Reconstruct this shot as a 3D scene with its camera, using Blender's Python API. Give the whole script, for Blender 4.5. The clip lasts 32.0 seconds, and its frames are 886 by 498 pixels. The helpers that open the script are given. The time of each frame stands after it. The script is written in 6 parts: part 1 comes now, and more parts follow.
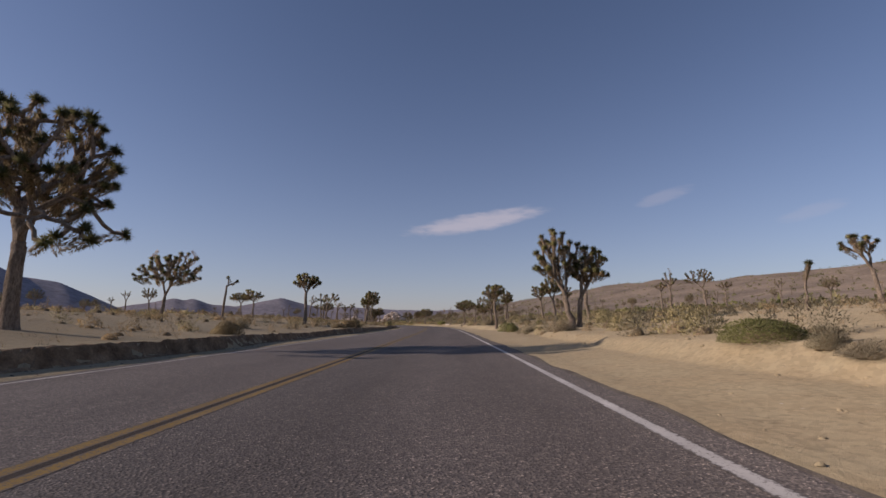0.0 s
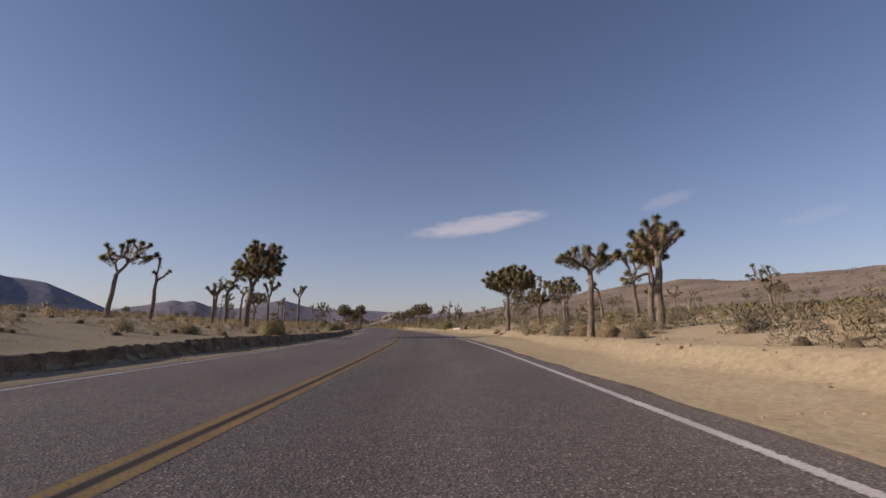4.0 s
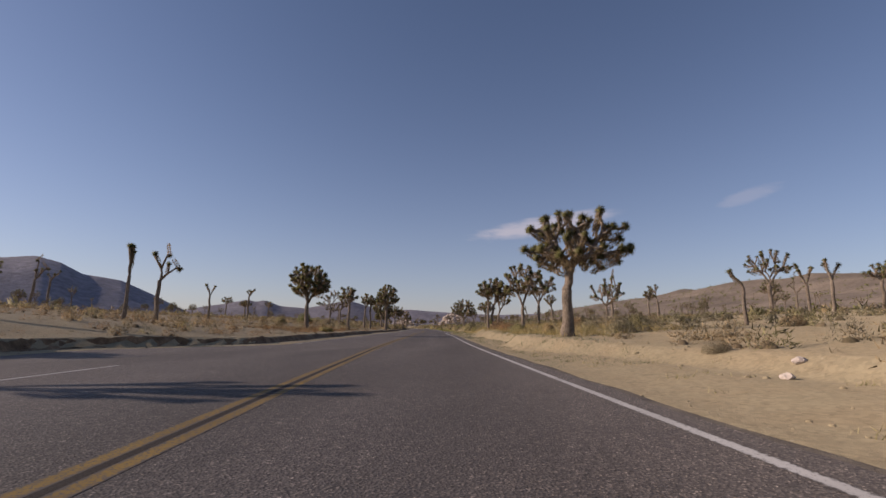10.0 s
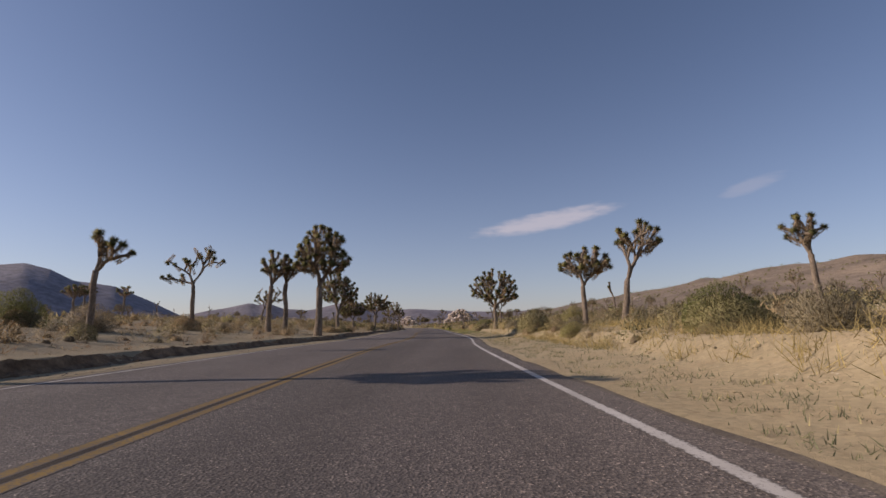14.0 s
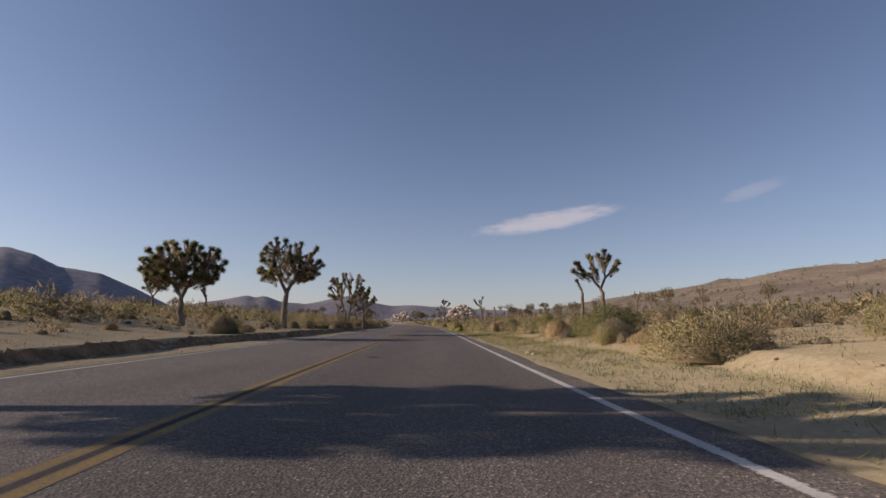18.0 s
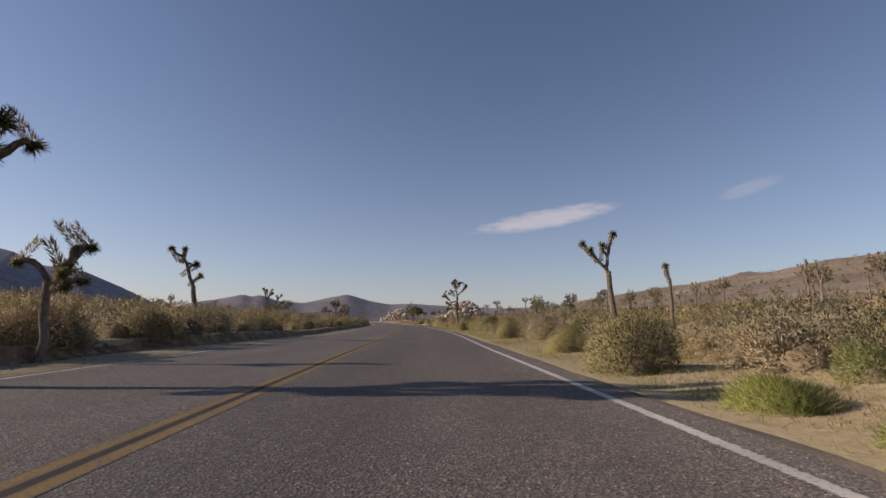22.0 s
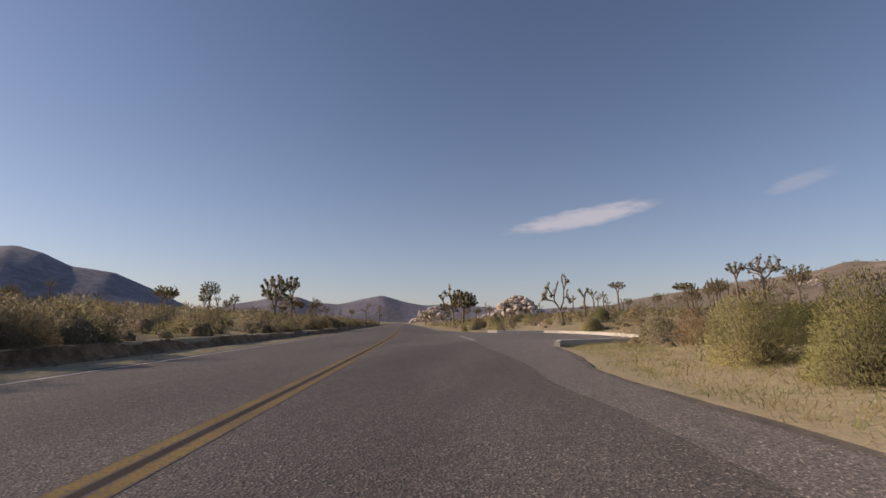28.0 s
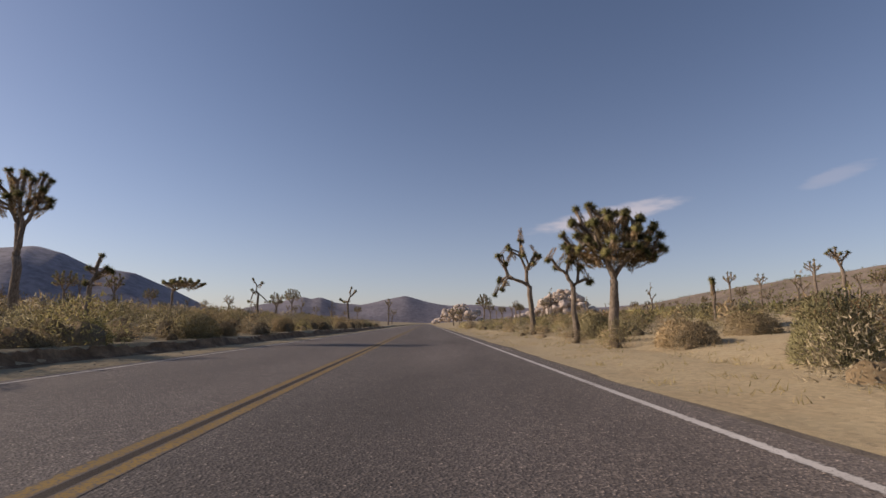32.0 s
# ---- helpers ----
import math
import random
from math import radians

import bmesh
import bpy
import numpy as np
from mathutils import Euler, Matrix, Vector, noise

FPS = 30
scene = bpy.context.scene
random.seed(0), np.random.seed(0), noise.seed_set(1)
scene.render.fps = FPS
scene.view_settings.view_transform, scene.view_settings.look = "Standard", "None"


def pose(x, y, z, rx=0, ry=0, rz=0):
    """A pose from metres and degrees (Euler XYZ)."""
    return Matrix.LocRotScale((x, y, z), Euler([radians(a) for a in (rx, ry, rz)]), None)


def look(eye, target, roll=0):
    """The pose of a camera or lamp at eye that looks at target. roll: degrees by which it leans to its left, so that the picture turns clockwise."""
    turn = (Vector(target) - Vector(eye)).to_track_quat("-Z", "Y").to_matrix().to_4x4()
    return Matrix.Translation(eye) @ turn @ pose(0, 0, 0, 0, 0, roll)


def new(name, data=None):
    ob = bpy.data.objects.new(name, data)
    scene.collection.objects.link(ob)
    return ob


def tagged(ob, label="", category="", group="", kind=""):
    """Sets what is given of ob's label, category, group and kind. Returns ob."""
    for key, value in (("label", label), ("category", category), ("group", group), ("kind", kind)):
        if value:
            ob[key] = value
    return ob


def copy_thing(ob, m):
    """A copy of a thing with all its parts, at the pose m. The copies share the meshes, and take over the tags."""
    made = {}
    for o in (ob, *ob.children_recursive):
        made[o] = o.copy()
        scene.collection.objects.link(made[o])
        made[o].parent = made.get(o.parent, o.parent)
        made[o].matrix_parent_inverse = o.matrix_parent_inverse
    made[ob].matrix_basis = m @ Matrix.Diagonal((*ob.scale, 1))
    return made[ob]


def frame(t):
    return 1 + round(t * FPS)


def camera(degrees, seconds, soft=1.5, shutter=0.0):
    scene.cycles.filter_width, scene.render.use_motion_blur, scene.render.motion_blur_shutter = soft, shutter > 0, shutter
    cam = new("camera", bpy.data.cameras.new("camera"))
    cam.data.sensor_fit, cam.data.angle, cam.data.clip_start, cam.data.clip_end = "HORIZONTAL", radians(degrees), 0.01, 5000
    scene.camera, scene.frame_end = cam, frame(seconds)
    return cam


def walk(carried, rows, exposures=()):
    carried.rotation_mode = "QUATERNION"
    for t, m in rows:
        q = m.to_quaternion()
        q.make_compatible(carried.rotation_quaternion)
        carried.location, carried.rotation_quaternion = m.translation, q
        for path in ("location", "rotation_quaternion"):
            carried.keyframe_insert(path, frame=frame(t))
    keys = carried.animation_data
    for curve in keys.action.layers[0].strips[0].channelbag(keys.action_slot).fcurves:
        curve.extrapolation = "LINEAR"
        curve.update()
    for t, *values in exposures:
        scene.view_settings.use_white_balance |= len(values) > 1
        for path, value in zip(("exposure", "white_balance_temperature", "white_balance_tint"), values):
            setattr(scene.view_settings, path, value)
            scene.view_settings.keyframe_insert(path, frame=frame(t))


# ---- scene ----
cam = camera(84.6, 32.0, soft=1.5)
PATH = [
    (0, (2.193, 0.000, 0.725), (2.096, 1.975, 1.026), -0.36),
    (0.5, (1.927, 6.840, 0.721), (1.818, 8.815, 1.015), -0.22),
    (1, (1.588, 13.438, 0.738), (1.468, 15.413, 1.035), 0.33),
    (1.5, (1.194, 19.900, 0.726), (1.074, 21.875, 1.022), 0.35),
    (2, (0.839, 26.258, 0.727), (0.716, 28.230, 1.034), 0.74),
    (2.5, (0.517, 32.566, 0.720), (0.389, 34.537, 1.030), 0.64),
    (3, (0.162, 38.880, 0.722), (0.040, 40.851, 1.032), 0.31),
    (3.5, (-0.255, 45.204, 0.726), (-0.371, 47.176, 1.037), 0.06),
    (4, (-0.723, 51.536, 0.729), (-0.832, 53.509, 1.042), -0.19),
    (4.5, (-1.232, 57.876, 0.731), (-1.335, 59.849, 1.044), -0.48),
    (5, (-1.758, 64.219, 0.710), (-1.881, 66.191, 1.020), 0.18),
    (5.5, (-2.415, 70.401, 0.719), (-2.562, 72.372, 1.027), 1.31),
    (6, (-2.963, 76.460, 0.706), (-3.146, 78.428, 1.010), 0.58),
    (6.5, (-3.610, 82.468, 0.711), (-3.843, 84.432, 1.012), 1.19),
    (7, (-4.408, 88.254, 0.715), (-4.678, 90.213, 1.020), 0.81),
    (7.5, (-5.421, 93.906, 0.723), (-5.722, 95.857, 1.043), 0.56),
    (8, (-6.426, 99.384, 0.691), (-6.746, 101.333, 1.006), 0.23),
    (8.5, (-7.467, 104.761, 0.718), (-7.803, 106.709, 1.022), 0.71),
    (9, (-8.524, 110.243, 0.713), (-8.871, 112.189, 1.019), 0.14),
    (9.5, (-9.616, 115.753, 0.709), (-9.976, 117.696, 1.018), 0.66),
    (10, (-10.807, 121.150, 0.711), (-11.173, 123.091, 1.029), 0.55),
    (10.5, (-12.017, 126.341, 0.719), (-12.380, 128.283, 1.032), 0.24),
    (11, (-13.172, 131.630, 0.732), (-13.533, 133.574, 1.031), -0.10),
    (11.5, (-14.229, 136.986, 0.712), (-14.586, 138.930, 1.017), -0.41),
    (12, (-15.296, 142.256, 0.728), (-15.646, 144.200, 1.039), -0.79),
    (12.5, (-16.272, 147.321, 0.708), (-16.625, 149.265, 1.017), -0.64),
    (13, (-17.253, 152.523, 0.701), (-17.619, 154.465, 1.011), -0.36),
    (13.5, (-18.294, 157.608, 0.725), (-18.668, 159.549, 1.030), -0.33),
    (14, (-19.193, 162.593, 0.712), (-19.570, 164.532, 1.024), -0.99),
    (14.5, (-20.269, 167.639, 0.727), (-20.649, 169.578, 1.042), -0.32),
    (15, (-21.158, 172.775, 0.720), (-21.539, 174.714, 1.029), -0.12),
    (15.5, (-22.098, 177.994, 0.720), (-22.480, 179.934, 1.024), 0.05),
    (16, (-23.058, 183.291, 0.720), (-23.444, 185.231, 1.018), 0.24),
    (16.5, (-24.114, 188.660, 0.731), (-24.502, 190.600, 1.024), 0.47),
    (17, (-25.376, 194.095, 0.730), (-25.768, 196.034, 1.026), 0.29),
    (17.5, (-26.778, 199.500, 0.731), (-27.163, 201.440, 1.027), -0.09),
    (18, (-28.148, 204.832, 0.731), (-28.527, 206.773, 1.032), 0.43),
    (18.5, (-29.428, 210.049, 0.704), (-29.807, 211.989, 1.005), 1.01),
    (19, (-30.598, 215.115, 0.713), (-30.969, 217.058, 1.009), 0.50),
    (19.5, (-31.566, 220.065, 0.679), (-31.935, 222.009, 0.971), 0.37),
    (20, (-32.638, 225.342, 0.711), (-33.004, 227.284, 1.018), 0.22),
    (20.5, (-33.752, 230.704, 0.730), (-34.122, 232.645, 1.041), 0.05),
    (21, (-35.015, 235.964, 0.738), (-35.391, 237.906, 1.036), 0.63),
    (21.5, (-36.342, 241.264, 0.729), (-36.715, 243.206, 1.027), 0.57),
    (22, (-37.664, 246.539, 0.720), (-38.036, 248.482, 1.015), 0.12),
    (22.5, (-39.020, 251.807, 0.710), (-39.399, 253.748, 1.010), 0.02),
    (23, (-40.235, 257.276, 0.722), (-40.624, 259.216, 1.016), -0.21),
    (23.5, (-41.491, 262.868, 0.717), (-41.890, 264.803, 1.025), 0.71),
    (24, (-42.834, 268.482, 0.720), (-43.227, 270.419, 1.021), -0.18),
    (24.5, (-44.245, 274.033, 0.729), (-44.636, 275.970, 1.034), -0.03),
    (25, (-45.714, 279.637, 0.720), (-46.113, 281.573, 1.023), -0.08),
    (25.5, (-47.239, 285.287, 0.720), (-47.654, 287.220, 1.021), -0.14),
    (26, (-48.818, 290.975, 0.720), (-49.254, 292.904, 1.019), -0.24),
    (26.5, (-50.450, 296.694, 0.721), (-50.908, 298.618, 1.019), -0.39),
    (27, (-52.134, 302.435, 0.708), (-52.610, 304.353, 1.016), -0.21),
    (27.5, (-53.871, 308.144, 0.718), (-54.362, 310.058, 1.023), -0.59),
    (28, (-55.632, 313.833, 0.714), (-56.141, 315.743, 1.013), -0.03),
    (28.5, (-57.345, 319.445, 0.716), (-57.866, 321.353, 1.011), -0.94),
    (29, (-59.039, 324.968, 0.725), (-59.572, 326.871, 1.032), 0.15),
    (29.5, (-60.743, 330.405, 0.734), (-61.295, 332.304, 1.032), 0.71),
    (30, (-62.405, 335.644, 0.736), (-62.974, 337.537, 1.038), 0.91),
    (30.5, (-64.144, 340.811, 0.737), (-64.722, 342.700, 1.049), 0.38),
    (31, (-65.868, 345.763, 0.699), (-66.451, 347.650, 1.012), -0.50),
    (31.5, (-67.491, 350.513, 0.726), (-68.080, 352.398, 1.039), -0.63),
    (32, (-69.144, 355.327, 0.705), (-69.744, 357.211, 1.006), -0.13),
]
walk(cam, [(t, look(eye, target, roll)) for t, eye, target, roll in PATH],
     exposures=((0.0, -0.08, 6880, 25), (2.0, -0.01, 6950, 25), (9.0, 0.04, 7050, 24), (12.0, 0.06, 7080, 24), (18.0, 0.12, 7200, 21), (24.0, 0.14, 7260, 20), (28.0, 0.15, 7340, 21), (32.0, 0.17, 7400, 22)))

SHADOW_ANGLE = 11.0     # degrees by which shadows turn from +x towards +y
SUN_HEIGHT = 23.0
world = bpy.data.worlds.new("sky")
scene.world = world
world.use_nodes = True


def sky():
    nt = world.node_tree
    nt.nodes.clear()
    out = nt.nodes.new("ShaderNodeOutputWorld")
    back = nt.nodes.new("ShaderNodeBackground")
    tex = nt.nodes.new("ShaderNodeTexSky")
    tex.sky_type = "NISHITA"
    tex.sun_disc = False
    tex.sun_elevation = radians(SUN_HEIGHT)
    tex.sun_rotation = radians(270 - SHADOW_ANGLE)
    tex.altitude = 1200
    tex.air_density = 1.0
    tex.dust_density = 1.2
    tex.ozone_density = 3.0
    back.inputs["Strength"].default_value = 0.098
    coord = nt.nodes.new("ShaderNodeTexCoord")
    colour = tex.outputs[0]

    def node(kind, *values):
        n = nt.nodes.new("ShaderNodeMath")
        n.operation = kind
        for k, v in enumerate(values):
            if isinstance(v, (int, float)):
                n.inputs[k].default_value = v
            else:
                nt.links.new(v, n.inputs[k])
        return n.outputs[0]

    sep = nt.nodes.new("ShaderNodeSeparateXYZ")
    nt.links.new(coord.outputs["Generated"], sep.inputs[0])
    az = node("ARCTAN2", sep.outputs[0], sep.outputs[1])
    up = node("ARCSINE", sep.outputs[2])
    # pale haze that thickens towards the horizon
    thick = node("MULTIPLY", node("POWER", 2.718, node("MULTIPLY", node("MAXIMUM", up, 0.0), -6.0)), 0.47)
    veil = nt.nodes.new("ShaderNodeMixRGB")
    veil.inputs[2].default_value = (3.55, 3.72, 4.7, 1)
    nt.links.new(thick, veil.inputs[0])
    nt.links.new(colour, veil.inputs[1])
    colour = veil.outputs[0]
    noise_tex = nt.nodes.new("ShaderNodeTexNoise")
    mapping = nt.nodes.new("ShaderNodeMapping")
    mapping.inputs["Scale"].default_value = (14, 14, 55)
    nt.links.new(coord.outputs["Generated"], mapping.inputs[0])
    nt.links.new(mapping.outputs[0], noise_tex.inputs["Vector"])
    noise_tex.inputs["Scale"].default_value = 2.2
    noise_tex.inputs["Detail"].default_value = 6
    # three thin clouds: azimuth, elevation, half length, half thickness, slope, density
    for a0, e0, la, le, slope, dense in ((1.2, 11.75, 9.6, 1.3, 0.14, 0.66), (22.2, 13.3, 3.4, 0.9, 0.2, 0.2), (35.0, 10.2, 3.4, 0.8, 0.2, 0.14)):
        da = node("SUBTRACT", az, radians(a0))
        de = node("SUBTRACT", node("SUBTRACT", up, radians(e0)), node("MULTIPLY", da, slope))
        # the left part hangs a little lower and thicker than the tapering right end
        r = node("ADD", node("POWER", node("ABSOLUTE", node("DIVIDE", da, radians(la))), 2.0),
                 node("POWER", node("ABSOLUTE", node("DIVIDE", de, radians(le))), 2.0))
        body = node("SUBTRACT", 1.0, r)
        body = node("ADD", body, node("MULTIPLY", node("SUBTRACT", noise_tex.outputs[0], 0.5), 1.0))
        soft = nt.nodes.new("ShaderNodeMapRange")
        soft.interpolation_type = "SMOOTHSTEP"
        soft.inputs["From Min"].default_value = 0.05
        soft.inputs["From Max"].default_value = 0.95
        soft.inputs["To Max"].default_value = dense
        nt.links.new(body, soft.inputs["Value"])
        mix = nt.nodes.new("ShaderNodeMixRGB")
        mix.inputs[2].default_value = (5.2, 5.3, 5.9, 1)
        nt.links.new(soft.outputs[0], mix.inputs[0])
        nt.links.new(colour, mix.inputs[1])
        colour = mix.outputs[0]
    nt.links.new(colour, back.inputs["Color"])
    nt.links.new(back.outputs[0], out.inputs[0])


sky()
sun_data = bpy.data.lights.new("sun", "SUN")
sun_data.energy = 4.8
sun_data.angle = radians(0.53)
sun_data.color = (1.0, 0.9, 0.76)
sun = new("sun", sun_data)
sun_way = Vector((math.cos(radians(SHADOW_ANGLE)) * math.cos(radians(SUN_HEIGHT)),
                  math.sin(radians(SHADOW_ANGLE)) * math.cos(radians(SUN_HEIGHT)), -math.sin(radians(SUN_HEIGHT))))
sun.rotation_mode = "QUATERNION"
sun.rotation_quaternion = sun_way.to_track_quat("-Z", "Y")
sun.location = (-60, 150, 60)


# ---- materials ----
class Mat:
    """A node material with a Principled shader and a few chained textures."""

    def __init__(self, name, rough=0.9, metal=0.0, spec=0.3):
        self.m = bpy.data.materials.new(name)
        self.m.use_nodes = True
        self.nt = self.m.node_tree
        self.bsdf = next(n for n in self.nt.nodes if n.type == "BSDF_PRINCIPLED")
        self.bsdf.inputs["Roughness"].default_value = rough
        self.bsdf.inputs["Metallic"].default_value = metal
        self.bsdf.inputs["Diffuse Roughness"].default_value = 0.5 if rough > 0.8 else 0.2
        self.bsdf.inputs["Specular IOR Level"].default_value = spec
        self.coord = self.nt.nodes.new("ShaderNodeTexCoord")
        self.where = self.nt.nodes.new("ShaderNodeNewGeometry").outputs["Position"]

    def noise(self, scale, detail=4, rough=0.55, stretch=None):
        n = self.nt.nodes.new("ShaderNodeTexNoise")
        n.inputs["Scale"].default_value = scale
        n.inputs["Detail"].default_value = detail
        n.inputs["Roughness"].default_value = rough
        src = self.where
        if stretch:
            mp = self.nt.nodes.new("ShaderNodeMapping")
            mp.inputs["Scale"].default_value = stretch
            self.nt.links.new(src, mp.inputs[0])
            src = mp.outputs[0]
        self.nt.links.new(src, n.inputs["Vector"])
        return n.outputs[0]

    def cells(self, scale):
        n = self.nt.nodes.new("ShaderNodeTexVoronoi")
        n.inputs["Scale"].default_value = scale
        self.nt.links.new(self.where, n.inputs["Vector"])
        return n

    def ramp(self, fac, *stops):
        n = self.nt.nodes.new("ShaderNodeValToRGB")
        el = n.color_ramp.elements
        while len(el) < len(stops):
            el.new(0.5)
        for e, (p, c) in zip(el, stops):
            e.position = p
            e.color = (*c, 1) if len(c) == 3 else c
        self.nt.links.new(fac, n.inputs[0])
        return n.outputs[0]

    def mix(self, fac, a, b, kind="MIX"):
        n = self.nt.nodes.new("ShaderNodeMixRGB")
        n.blend_type = kind
        for k, v in enumerate((fac, a, b)):
            if isinstance(v, (int, float)):
                n.inputs[k].default_value = v
            elif isinstance(v, tuple):
                n.inputs[k].default_value = (*v, 1)
            else:
                self.nt.links.new(v, n.inputs[k])
        return n.outputs[0]

    def random(self):
        return self.nt.nodes.new("ShaderNodeObjectInfo").outputs["Random"]

    def island(self):
        return self.nt.nodes.new("ShaderNodeNewGeometry").outputs["Random Per Island"]

    def colour(self, c):
        self.nt.links.new(c, self.bsdf.inputs["Base Color"])
        return self

    def bump(self, height, strength=0.3, distance=0.02):
        n = self.nt.nodes.new("ShaderNodeBump")
        n.inputs["Strength"].default_value = strength
        n.inputs["Distance"].default_value = distance
        self.nt.links.new(height, n.inputs["Height"])
        self.nt.links.new(n.outputs[0], self.bsdf.inputs["Normal"])
        return self


def two(name, lo, hi, scale, rough=0.9, fine=None, bump=0.0, vary=0.0, spec=0.25, distance=0.02):
    """Colour that wanders between lo and hi at one scale, with a finer grain over it."""
    m = Mat(name, rough, spec=spec)
    c = m.ramp(m.noise(scale), (0.3, lo), (0.7, hi))
    if fine:
        g = m.ramp(m.noise(fine, 3, 0.7), (0.25, (0.62, 0.62, 0.62)), (0.75, (1.3, 1.3, 1.3)))
        c = m.mix(1.0, c, g, "MULTIPLY")
    if vary:
        v = m.ramp(m.random(), (0.0, (1 - vary,) * 3), (1.0, (1 + vary,) * 3))
        c = m.mix(1.0, c, v, "MULTIPLY")
    m.colour(c)
    if bump:
        m.bump(m.noise(fine or scale * 8, 5, 0.65), bump, distance)
    return m.m


def asphalt_material(name="asphalt", pale=1.0, lanes=False):
    m = Mat(name, 0.85, spec=0.35)
    base = m.ramp(m.noise(0.35, 5, 0.6, (1, 0.22, 1)), (0.25, (0.081 * pale, 0.071 * pale, 0.065 * pale)), (0.75, (0.124 * pale, 0.109 * pale, 0.101 * pale)))
    cell = m.cells(62)
    grit = m.ramp(cell.outputs["Color"], (0.1, (0.6, 0.6, 0.61)), (0.55, (1.0, 1.0, 1.0)), (0.95, (1.75, 1.72, 1.66)))
    c = m.mix(1.0, base, grit, "MULTIPLY")
    chips = m.ramp(m.cells(105).outputs["Color"], (0.05, (0.35, 0.35, 0.36)), (0.3, (0.95, 0.95, 0.95)), (0.8, (1.05, 1.04, 1.03)), (0.95, (3.4, 3.3, 3.1)))
    c = m.mix(1.0, c, chips, "MULTIPLY")
    # smoother wheel tracks and stains, long in the way of travel
    c = m.mix(m.ramp(m.noise(1.1, 4, 0.6, (1, 0.12, 1)), (0.5, (0, 0, 0)), (0.72, (0.4, 0.4, 0.4))), c, (0.06, 0.053, 0.05))
    c = m.mix(m.ramp(m.noise(2.2, 4), (0.56, (0, 0, 0)), (0.8, (0.35, 0.35, 0.35))), c, (0.05, 0.046, 0.043))
    if lanes:
        # worn paler between the wheel tracks, and in the older left lane
        plan = m.nt.nodes.new("ShaderNodeSeparateXYZ")
        m.nt.links.new(m.coord.outputs["UV"], plan.inputs[0])
        ripple_of = m.mix(0.12, plan.outputs[0], m.noise(0.5, 3))
        worn = m.ramp(ripple_of, (0.0, (1.12, 1.1, 1.08)), (0.2, (1.24, 1.22, 1.2)), (0.34, (1.08, 1.06, 1.04)), (0.47, (1.26, 1.24, 1.22)), (0.54, (0.96, 0.95, 0.94)),
                      (0.62, (0.9, 0.88, 0.86)), (0.7, (1.1, 1.08, 1.07)), (0.8, (0.92, 0.9, 0.89)), (0.92, (1.1, 1.09, 1.08)))
        c = m.mix(1.0, c, worn, "MULTIPLY")
    m.colour(c)
    m.bump(cell.outputs["Distance"], 0.6, 0.008)
    return m.m


def paint_material(name, colour, under=(0.085, 0.074, 0.067), wear=0.5):
    m = Mat(name, 0.75, spec=0.3)
    worn = m.ramp(m.noise(38, 5, 0.75), (wear - 0.06, (0, 0, 0)), (wear + 0.05, (1, 1, 1)))
    # the edges crumble away
    plan = m.nt.nodes.new("ShaderNodeSeparateXYZ")
    m.nt.links.new(m.coord.outputs["UV"], plan.inputs[0])
    edge = m.ramp(plan.outputs[0], (0.0, (1, 1, 1)), (0.3, (0.28, 0.28, 0.28)), (0.5, (0, 0, 0)), (0.7, (0.28, 0.28, 0.28)), (1.0, (1, 1, 1)))
    crumb = m.ramp(m.mix(0.5, edge, m.ramp(m.noise(22, 5, 0.8), (0.3, (0, 0, 0)), (0.7, (1, 1, 1)))), (0.5, (0, 0, 0)), (0.66, (1, 1, 1)))
    dirt = m.ramp(m.noise(1.2, 4), (0.3, (0.7, 0.69, 0.68)), (0.7, (1.05, 1.05, 1.05)))
    m.colour(m.mix(m.mix(1.0, worn, crumb, "LIGHTEN"), m.mix(1.0, colour, dirt, "MULTIPLY"), under))
    return m.m


def sand_material():
    m = Mat("sand", 0.95, spec=0.15)
    c = m.ramp(m.noise(0.13, 5, 0.6), (0.3, (0.285, 0.236, 0.15)), (0.72, (0.38, 0.318, 0.207)))
    patch = m.ramp(m.noise(0.9, 5, 0.65), (0.42, (0, 0, 0)), (0.62, (0.5, 0.5, 0.5)))
    c = m.mix(patch, c, (0.33, 0.258, 0.16))
    litter = m.ramp(m.noise(2.6, 7, 0.78), (0.55, (0, 0, 0)), (0.68, (0.55, 0.55, 0.55)))
    c = m.mix(litter, c, (0.19, 0.15, 0.095))
    pebble = m.ramp(m.cells(16).outputs["Color"], (0.2, (0.88, 0.88, 0.88)), (0.8, (1.09, 1.09, 1.09)))
    c = m.mix(1.0, c, pebble, "MULTIPLY")
    stone = m.ramp(m.cells(5.5).outputs["Distance"], (0.05, (1, 1, 1)), (0.11, (0, 0, 0)))
    few = m.ramp(m.noise(0.7, 3), (0.5, (0, 0, 0)), (0.62, (1, 1, 1)))
    c = m.mix(m.mix(1.0, stone, few, "MULTIPLY"), c, (0.5, 0.45, 0.37))
    stems = m.ramp(m.noise(14, 5, 0.8, (1, 0.35, 1)), (0.6, (0, 0, 0)), (0.7, (0.7, 0.7, 0.7)))
    c = m.mix(stems, c, (0.16, 0.125, 0.08))
    m.colour(c)
    m.bump(m.noise(9, 8, 0.75), 0.5, 0.05)
    return m.m


